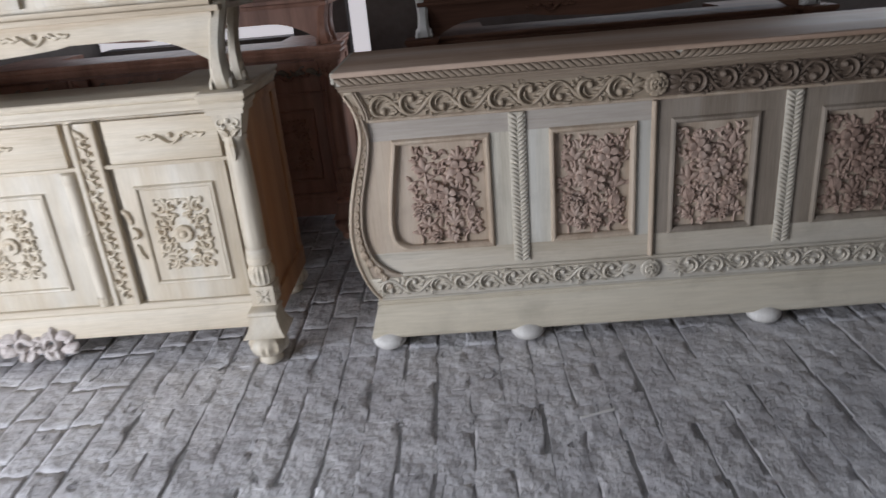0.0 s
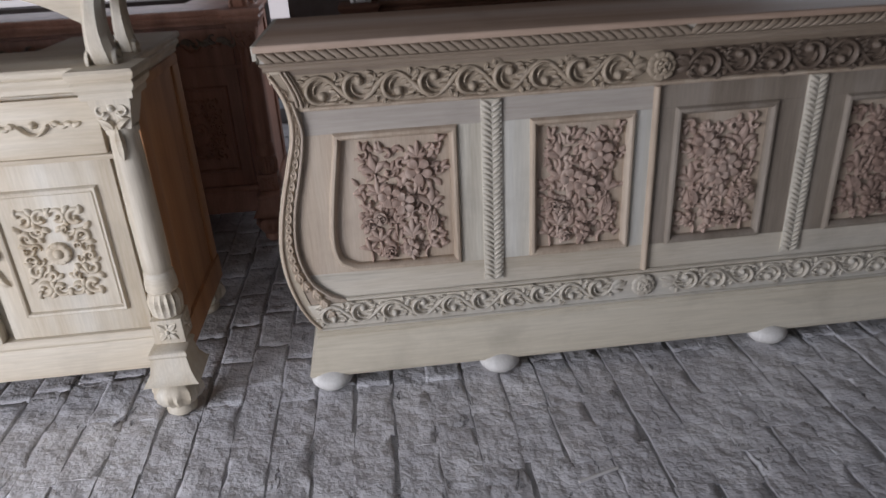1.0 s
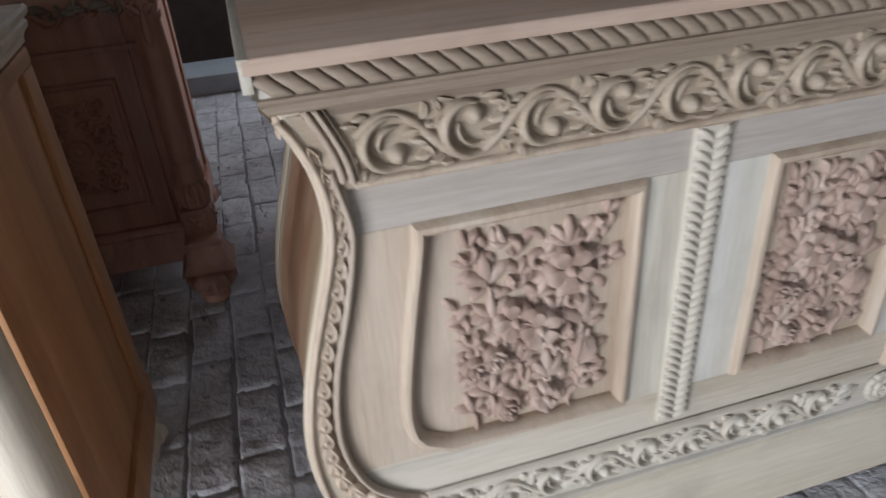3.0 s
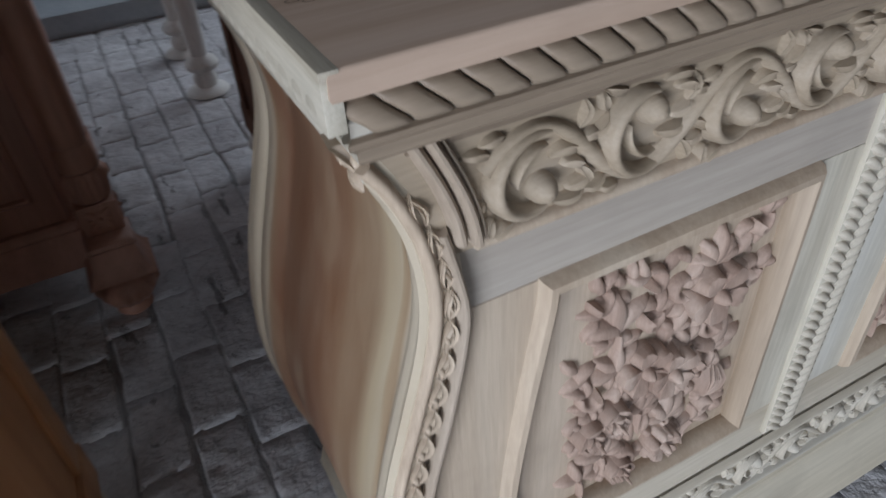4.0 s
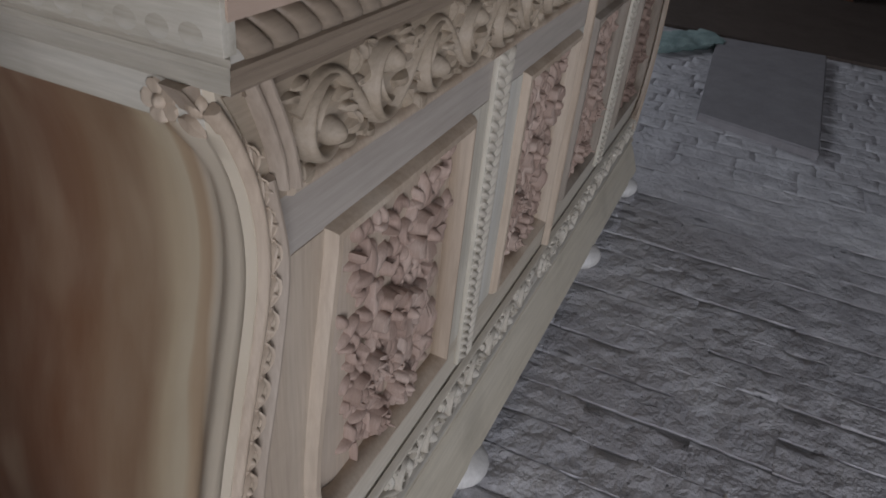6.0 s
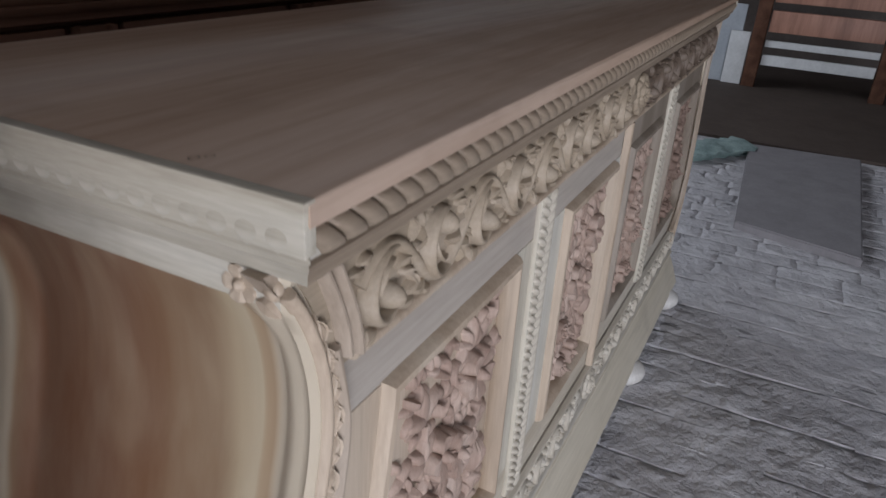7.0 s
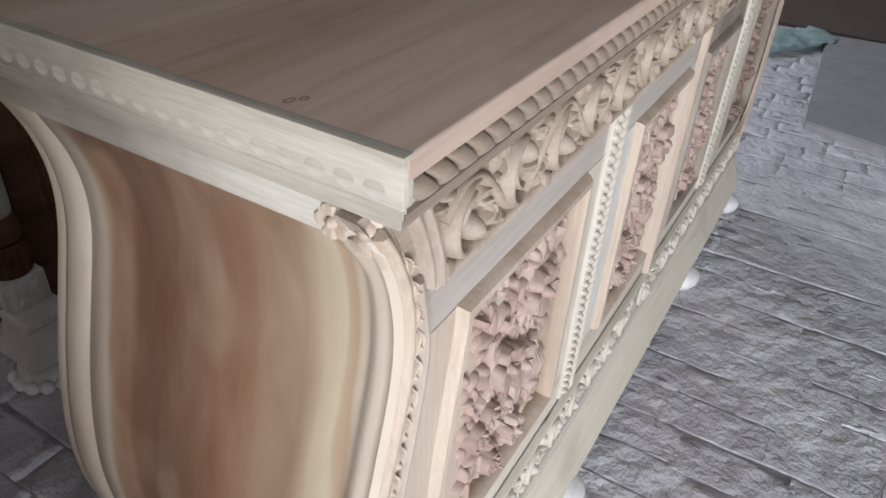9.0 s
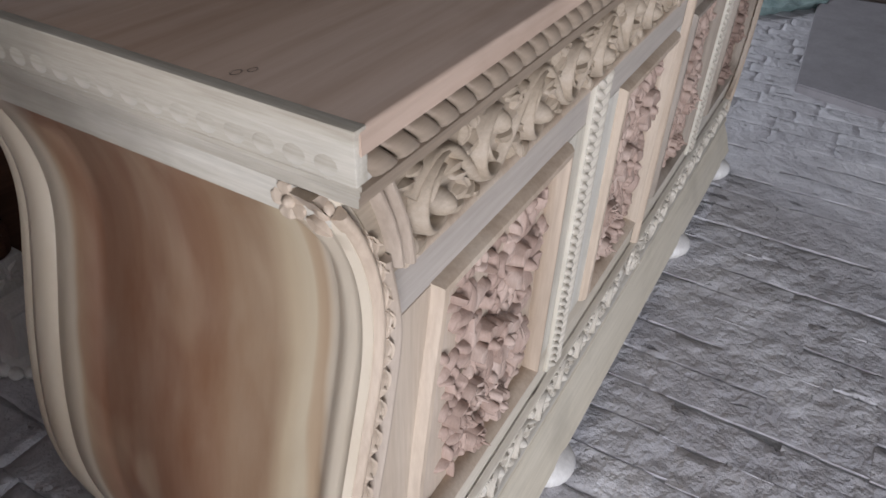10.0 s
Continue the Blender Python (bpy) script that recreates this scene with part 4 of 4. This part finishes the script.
def sideboard(place, label, M, beads=False, drop=0.03):
    T = thing("sideboard", place, label, "sideboard", "carved sideboards in the workshop")
    X, Z = M["x"], M["z"]
    part("carcass", boxes((-0.80, 0.80, 0.014, 0.48, 0.16, 0.85)), Z, T, smooth=False)
    for s in (-1, 1):
        side = part("side", boxes((s * 0.822 - 0.02, s * 0.822 + 0.02, 0.03, 0.50, 0.10, 0.85, 0.003)), M["side"], T, M["side_label"])
        part("side_moulding", boxes((s * 0.838 - 0.016, s * 0.838 + 0.016, 0.028, 0.51, 0.095, 0.18, 0.008)), M["side"], side)
        part("side_moulding", boxes((s * 0.838 - 0.012, s * 0.838 + 0.012, 0.028, 0.51, 0.822, 0.85, 0.006)), M["side"], side)
        part("side_stile", boxes((s * 0.842 - 0.008, s * 0.842 + 0.008, 0.032, 0.10, 0.18, 0.822, 0.002)), M["side"], side)
        part("side_stile", boxes((s * 0.842 - 0.008, s * 0.842 + 0.008, 0.44, 0.502, 0.18, 0.822, 0.002)), M["side"], side)
    # top with projecting corners
    bm = bmesh.new()
    moulding(bm, [(-0.3, 0.848), (-0.02, 0.848), (-0.012, 0.853), (-0.012, 0.860), (-0.008, 0.868), (0.0, 0.876), (0.001, 0.884), (-0.003, 0.888), (0.006, 0.896), (0.008, 0.904), (0.004, 0.909), (-0.3, 0.911)], [(-0.86, 0.52, -1, 0), (-0.86, -0.03, -1, -1), (0.86, -0.03, 1, -1), (0.86, 0.52, 1, 0)])
    top = part("top", bm, X, T, "moulded top board")
    for s in (-1, 1):
        part("top_corner", square(bmesh.new(), [(0.056, 0.846), (0.058, 0.853), (0.058, 0.862), (0.066, 0.872), (0.068, 0.882), (0.064, 0.888), (0.072, 0.896), (0.074, 0.906), (0.070, 0.913)], (s * 0.838, -0.048, 0)), X, top)
    # drawers and doors
    for c, hw in ((-0.6, 0.182), (0.0, 0.27), (0.6, 0.182)):
        if c:
            c = math.copysign(0.592, c)
        dr = part("drawer", boxes((c - hw, c + hw, -0.008, 0.016, 0.698, 0.838, 0.004)), X, T)
        swag(c + (0.03 if c else 0), 0.772, -0.008, M["carve"], dr)
        dw = part("door", boxes((c - hw, c + hw, -0.004, 0.016, 0.205, 0.688, 0.003)), Z, T)
        pw = 0.134 if c else 0.165
        pc = c + (0.002 if c else 0)
        rect_frame(pc - pw, pc + pw, 0.268, 0.622, -0.004, 0.016, 0.011, Z, dw)
        part("field", boxes((pc - pw + 0.018, pc + pw - 0.018, -0.007, -0.002, 0.286, 0.604)), Z, dw, smooth=False)
        ornament("ornament", pc, 0.448, -0.007, 0.176, 0.236, M["carve"], dw, 3, "carved applique of scrolls round a flower boss")
    if "frieze" in M:
        bm = bmesh.new()
        P = flat(-0.010)
        for k in range(24):
            x, e = -0.77 + 0.067 * k, (-1) ** k
            scroll(bm, P, x, 0.790 + 0.006 * e, 0.020, 0.011, 0.016, 1.2, e * 4.4, n=12)
            leaf(bm, P, x + 0.012, 0.790, 0.5 * e, 0.052, 0.020, 0.015, -e * 1.3)
            leaf(bm, P, x, 0.790, 2.6 * e, 0.040, 0.016, 0.014, e * 1.2)
        tagged(part("carved_frieze", bm, M["frieze"], T, "carved band of leaf scrolls along the drawers", sharp=80), kind="stuff")
    part("rail", boxes((-0.80, 0.80, -0.016, 0.012, 0.686, 0.699, 0.003)), X, T)
    for s in (-1, 1):
        # key plate
        bm = bmesh.new()
        P = lambda u, v, d: (s * 0.425 + u, -0.005 - d, 0.455 + v)
        scroll(bm, P, 0, 0, 0.024, 0.010, 0.018, 1.6, -s * 3.4)
        for v, a in ((0.035, 1.57), (-0.035, -1.57), (0.055, 1.9), (-0.055, -1.3)):
            leaf(bm, P, 0, v, a, 0.045, 0.022, 0.014, 0.8)
        part("key_plate", bm, M["carve"], T, "carved leafy key plate")
        # carved pilaster
        xp = s * 0.345
        pil = part("pilaster", boxes((xp - 0.034, xp + 0.034, -0.014, 0.012, 0.205, 0.838)), Z, T, "pilaster with carved leaf garland", smooth=False)
        for e in (-1, 1):
            part("edge_moulding", boxes((xp + e * 0.036 - 0.009, xp + e * 0.036 + 0.009, -0.026, 0.010, 0.205, 0.84, 0.005)), Z, pil)
        bm = bmesh.new()
        P = flat(-0.014)
        for k in range(11):
            v = 0.245 + k * 0.053
            e = (-1) ** k
            scroll(bm, P, xp + e * 0.008, v, 0.018, 0.012, 0.017, 1.0, e * 4.6, n=12)
            leaf(bm, P, xp, v, 1.0 + 0.5 * e, 0.052, 0.021, 0.016, e * 1.5)
            leaf(bm, P, xp, v + 0.015, 2.2 + 0.5 * e, 0.042, 0.018, 0.015, -e * 1.5)
            knob(bm, P, xp - e * 0.012, v + 0.02, 0.007, 0.015)
        tagged(part("garland", bm, M["carve"], pil, "carved leaf garland"), kind="stuff")
        # half column on the middle door's edge
        xr = s * 0.268
        roll = part("half_column", lathe(bmesh.new(), [(0.016, 0.207), (0.024, 0.212), (0.022, 0.235), (0.019, 0.24), (0.021, 0.32), (0.023, 0.43), (0.026, 0.44), (0.026, 0.465), (0.023, 0.475), (0.021, 0.60), (0.020, 0.64), (0.026, 0.65), (0.025, 0.682), (0.016, 0.686)], (xr, -0.012, 0), 20), Z, T, "half-round column with ribbon and leaf ends")
        bm = bmesh.new()
        P = lambda u, v, d: (xr + 0.026 * math.sin(u / 0.026), -0.010 - 0.022 * math.cos(u / 0.026) - d, v)
        for k in range(5):
            leaf(bm, P, -0.03 + 0.015 * k, 0.645, 1.57, 0.045, 0.014, 0.005)
            leaf(bm, P, -0.03 + 0.015 * k, 0.245, -1.57, 0.035, 0.014, 0.005)
        for k in range(2):
            strip(bm, P, [(-0.03 + 0.06 * q / 6, 0.435 + k * 0.02 + 0.03 * q / 6) for q in range(7)], [0.008] * 7, [0.005] * 7, 4)
        tagged(part("leaf_ends", bm, M["carve"], roll), kind="stuff")
        post = corner_post(s * 0.838, -0.050, M, T)
        bun_foot(s * 0.836, -0.062 if beads else -0.110, M, T, beads)
        bun_foot(s * 0.80, 0.44, M, T)
    # moulded base
    bm = bmesh.new()
    moulding(bm, [(-0.04, 0.205), (-0.004, 0.205), (0.004, 0.198), (0.006, 0.188), (0.001, 0.180), (0.004, 0.168), (0.014, 0.130), (0.020, 0.108), (0.020, 0.098), (-0.04, 0.098)], [(-0.80, 0.48, -1, 0), (-0.80, -0.02, -1, -1), (0.80, -0.02, 1, -1), (0.80, 0.48, 1, 0)])
    part("base", bm, X, T)
    part("bottom", boxes((-0.80, 0.80, 0.0, 0.48, 0.10, 0.165)), X, T, smooth=False)
    # leafy apron carving
    bm = bmesh.new()
    P = lambda u, v, d: (u, -0.035 - d, 0.085 + v)
    for s in (-1, 1):
        Q = lambda u, v, d, s=s: P(s * u, v, d)
        scroll(bm, Q, 0.05, 0.0, 0.030, 0.018, 0.03, 2.4, -5.0)
        for u, v, a, ln, b in ((0.07, 0.02, 0.5, 0.07, -1.5), (0.08, -0.02, -0.3, 0.07, 1.5), (0.02, 0.0, 1.2, 0.06, -1.0), (0.02, -0.02, -1.2, 0.06, 1.0), (0.10, 0.0, 0.9, 0.05, -0.6), (0.10, -0.01, -0.9, 0.05, 0.8), (0.055, -0.02, -1.0, 0.05, -0.8), (0.06, 0.02, 1.3, 0.045, 0.9)):
            leaf(bm, Q, u, v, a, ln, ln * 0.55, 0.030, b)
    rose(bm, P, 0, 0, 0.035, 0.035)
    tagged(part("apron_carving", bm, M["apron"], T, "carved cluster of acanthus leaves under the base", sharp=80), kind="stuff")
    # upper part on scroll brackets
    hu = part("hutch", boxes((-0.84, 0.84, 0.03, 0.40, 1.20 - drop, 2.05 - drop)), Z, T, "upper cupboard on scroll brackets", smooth=False)
    bm = bmesh.new()
    rings = []
    for k in range(41):
        x = -0.82 + 1.64 * k / 40
        f = abs(x) / 0.82
        zb = 1.100 - drop - 0.10 * max(0.0, (f - 0.70) / 0.30) ** 2 - 0.030 * max(0.0, 1 - f / 0.45) ** 0.6
        rings.append([(x, 0.012, zb), (x, 0.012, 1.20 - drop), (x, 0.04, 1.20 - drop), (x, 0.04, zb)])
    skin(bm, rings)
    part("arched_rail", bm, X, hu)
    part("rail_moulding", boxes((-0.85, 0.85, -0.004, 0.41, 1.165 - drop, 1.183 - drop, 0.005)), X, hu)
    for c in (-0.56, 0, 0.56):
        d = part("door", boxes((c - 0.255, c + 0.255, 0.010, 0.03, 1.215 - drop, 2.02 - drop, 0.003)), Z, hu)
        rect_frame(c - 0.20, c + 0.20, 1.27 - drop, 1.96 - drop, 0.010, 0.018, 0.012, Z, d)
    swag(0.27, 1.125 - drop, 0.012, M["carve"], hu)
    swag(-0.27, 1.125 - drop, 0.012, M["carve"], hu)
    for s in (-1, 1):
        for yb, k2 in ((0.0, 1.0), (0.17, 0.75)):
            pts = []
            for k in range(15):
                f = k / 14
                pts.append((yb - 0.045 * math.sin(2.6 * math.pi * f * 0.5 + 0.4) * k2 + 0.03 * f, 0.911 + (0.30 - drop) * f))
            bm = bmesh.new()
            rings = []
            for i, (yy, zz) in enumerate(pts):
                w = (0.034 - 0.012 * math.sin(math.pi * i / 14)) * k2
                dpt = 0.026 * k2
                rings.append([(s * 0.828 + a * w, yy + b * dpt, zz) for a, b in ((-1, -0.4), (-0.5, -1), (0.5, -1), (1, -0.4), (1, 0.6), (0.5, 1), (-0.5, 1), (-1, 0.6))])
            skin(bm, rings)
            br = part("bracket", bm, M["post"], hu, "S-curved scroll bracket")
            bm = bmesh.new()
            for e in (-1, 1):
                P = lambda u, v, d, e=e: (s * 0.828 + e * (0.026 * k2 + d), yb - 0.03 + u, 0.92 + v)
                scroll(bm, P, 0, 0, 0.028 * k2, 0.014, 0.012, 0, 5.5)
                knob(bm, P, 0, 0, 0.011, 0.014)
            tagged(part("volute", bm, M["post"], br), kind="stuff")
    return T


APRON_W = wood("pinkish_pale_carved_wood", (0.42, 0.36, 0.33), (0.52, 0.46, 0.425), (0.60, 0.545, 0.51), "x", 20.0)
CREAM = {"x": CREAM_X, "z": CREAM_Z, "side": ORANGE_Z, "post": CREAM_Z, "carve": CREAM_X, "apron": APRON_W, "side_label": "orange-brown plain side board"}
MAHO = {"x": MAHOGANY, "z": MAHOGANY, "side": MAHOGANY, "post": MAHOGANY, "carve": MAHOGANY, "apron": MAHOGANY, "side_label": "mahogany side board", "frieze": BROWN_Z}
DUSK = {"x": DARK_W, "z": DARK_W, "side": DARK_W, "post": WHITE_W, "carve": DARK_W, "apron": DARK_W, "side_label": "dark stained side board"}
sideboard((-1.152, 0.05, 0), "cream unfinished carved wooden sideboard beside the counter", CREAM)
sideboard((-1.02, 1.18, 0), "dark mahogany carved sideboard standing behind", MAHO, drop=0.09)
sideboard((1.09, 1.07, 0), "dark stained sideboard with pale posts behind the counter", DUSK, beads=True, drop=0.13)

# ---- small table behind, slab, board scrap and bench ----
tab = thing("side_table", (0.45, 2.3, 0), "small brown wooden table with pale turned legs", "table")
part("tabletop", boxes((-0.3, 0.3, -0.28, 0.28, 0.70, 0.73, 0.006)), MAHOGANY, tab)
part("apron", boxes((-0.25, 0.25, -0.23, 0.23, 0.58, 0.70)), MAHOGANY, tab, smooth=False)
for a in (-1, 1):
    for b in (-1, 1):
        part("leg", lathe(bmesh.new(), [(0.065, 0.0), (0.075, 0.006), (0.068, 0.016), (0.036, 0.028), (0.042, 0.055), (0.032, 0.082), (0.052, 0.092), (0.058, 0.108), (0.050, 0.124), (0.028, 0.138), (0.034, 0.30), (0.03, 0.45), (0.038, 0.60)], (a * 0.22, b * 0.2, 0), 20), WHITE_W, tab, "pale turned leg")

slab = bmesh.new()
skin(slab, [[(2.672, -0.145, z), (2.555, -0.61, z), (4.06, -0.64, z), (4.0, -0.07, z)] for z in (-0.02, 0.034)])
bmesh.ops.bevel(slab, geom=list(slab.edges), offset=0.006, segments=2, affect="EDGES")
tagged(part("concrete_slab", slab, plain("grey_brown_slab", (0.20, 0.188, 0.192), (0.29, 0.275, 0.28), 9), None), "grey-brown worn slab laid on the paving", "slab")
structure("earth_floor", boxes((4.15, X1, -5, 3.6, -0.02, 0.012)), EARTH, "brown bare floor at the far end", category="floor")

scrap = bmesh.new()
rng = random.Random(3)
edge = []
for k in range(15):
    f = k / 14
    edge.append((3.50 + 0.40 * f + rng.uniform(-0.015, 0.015), 0.16 - 0.30 * f + rng.uniform(-0.02, 0.02)))
rows = [[(x, y, 0.03 + 0.02 * rng.random()) for x, y in edge], [(x + 0.05, y + 0.08, 0.055 + 0.012 * rng.random()) for x, y in edge], [(x + 0.13, y + 0.16, 0.05) for x, y in edge], [(x + 0.13, y + 0.16, 0.0) for x, y in edge], [(x + 0.02, y + 0.02, 0.0) for x, y in edge]]
skin(scrap, [list(r) for r in zip(*rows)])
tagged(part("painted_board", scrap, TEAL, None), "broken board with flaking teal paint on the floor", "board")

bench = thing("bed_frame", (6.0, -0.3, 0), "dark wooden bed frame with white painted slats", "bed frame")
for y in (-0.48, 0.44):
    part("post", boxes((-0.05, 0.05, y - 0.05, y + 0.05, 0.0, 1.1, 0.006)), DARK_W, bench)
for z0, z1 in ((0.185, 0.265), (0.325, 0.375)):
    part("slat", boxes((-0.02, 0.02, -0.42, 0.38, z0, z1, 0.004)), WHITE_P, bench, "white painted slat")
part("rail", boxes((-0.03, 0.03, -0.42, 0.38, 0.44, 0.60, 0.006)), MAHOGANY, bench)
part("headboard", boxes((-0.025, 0.025, -0.42, 0.38, 0.66, 1.05, 0.006)), MAHOGANY, bench)
screen = thing("board_stack", (6.02, 0.29, 0), "pale blue-white boards leaning at the far end", "boards")
part("board", boxes((-0.02, 0.02, -0.09, 0.06, 0.0, 0.42, 0.004)), WHITE_P, screen)
part("board", boxes((0.03, 0.06, -0.02, 0.35, 0.0, 0.62, 0.004)), LEDGE, screen)

stick = bmesh.new()
strip(stick, lambda u, v, h: (u, v, h), [(0.66 + 0.10 * k / 5, -0.50 + 0.03 * k / 5) for k in range(6)], [0.007] * 6, [0.006] * 6, 4)
tagged(part("wood_stick", stick, WHITE_W), "thin pale wood splinter lying on the paving", "stick")

# ---- paving of worn bricks ----
rng = random.Random(5)
BW, BL = 0.102, 0.212


def paver(rng):
    bm = bmesh.new()
    nx, ny = 7, 9
    ox = [rng.uniform(-0.004, 0.003) for _ in range(4)]
    groove = [(rng.uniform(-0.004, -0.001), rng.choice((0.0, 0.004, 0.009, 0.020)), rng.uniform(0, 6.3)) for _ in range(2)]

    def at(i, j, k, z):
        fx, fy = (-0.5, -0.40, -0.2, 0.0, 0.2, 0.40, 0.5)[i], j / (ny - 1) - 0.5
        x, y = fx * BW, fy * (BL + 0.004)
        side, end = i in (0, nx - 1), j in (0, ny - 1)
        if side:
            lo, hi, ph = groove[i > 0]
            gap = lo + hi * max(0.0, math.sin(ph + fy * 6.0) - 0.3) + rng.uniform(-0.0015, 0.0015)
            x -= math.copysign(gap, fx)
            z -= rng.uniform(0.0, 0.0006) + max(0.0, gap) * 0.6
        elif end:
            z -= rng.uniform(0.0, 0.001)
        return (x, y, z + rng.uniform(-0.0014, 0.0010))

    g = [[bm.verts.new(at(i, j, 1.0, 0.0)) for j in range(ny)] for i in range(nx)]
    for i in range(nx - 1):
        for j in range(ny - 1):
            bm.faces.new((g[i][j], g[i + 1][j], g[i + 1][j + 1], g[i][j + 1]))
    rim = [g[i][0] for i in range(nx)] + [g[nx - 1][j] for j in range(1, ny)] + [g[i][ny - 1] for i in range(nx - 2, -1, -1)] + [g[0][j] for j in range(ny - 2, 0, -1)]
    low = [bm.verts.new((v.co.x * 1.03, v.co.y * 1.02, -0.03)) for v in rim]
    for k in range(len(rim)):
        bm.faces.new((rim[k], low[k], low[(k + 1) % len(rim)], rim[(k + 1) % len(rim)]))
    return bm


floor = tagged(new("floor"), "worn grey brick paving with dusty joints", "floor", "", "structure")
shapes = []
for k in range(18):
    me = mesh_of(paver(rng), STONE)
    me.shade_smooth()
    shapes.append(me)
verts, faces = [], []
for c in range(int((X1 - X0) / BW)):
    x = X0 + (c + 0.5) * BW
    off = rng.uniform(0, BL)
    for r in range(int((Y1 - Y0) / BL) + 1):
        y = Y0 + r * BL + off
        if x > 4.15 or y > Y1:
            continue
        me = rng.choice(shapes)
        dz, rx, ry = rng.uniform(-0.0010, 0.0), rng.uniform(-0.003, 0.003), rng.uniform(-0.006, 0.006)
        if -0.75 < x < 2.2 and -1.75 < y < 0.02:
            ob = new("brick", me)
            ob.parent = floor
            ob.matrix_basis = Matrix.Translation((x + rng.uniform(-0.006, 0.006), y, dz)) @ Euler((rx, ry, rng.uniform(-0.035, 0.035))).to_matrix().to_4x4()
        else:
            k = len(verts)
            jx, jr = rng.uniform(-0.006, 0.006), rng.uniform(-0.035, 0.035)
            verts += [(x + jx + v.co.x - v.co.y * jr, y + v.co.y, dz + v.co.z - v.co.x * ry + v.co.y * rx) for v in me.vertices]
            faces += [tuple(k + i for i in p.vertices) for p in me.polygons]
me = bpy.data.meshes.new("paving")
me.from_pydata(verts, [], faces)
me.shade_smooth()
me.materials.append(STONE)
ob = new("paving", me)
ob.parent = floor
tagged(ob, kind="stuff")
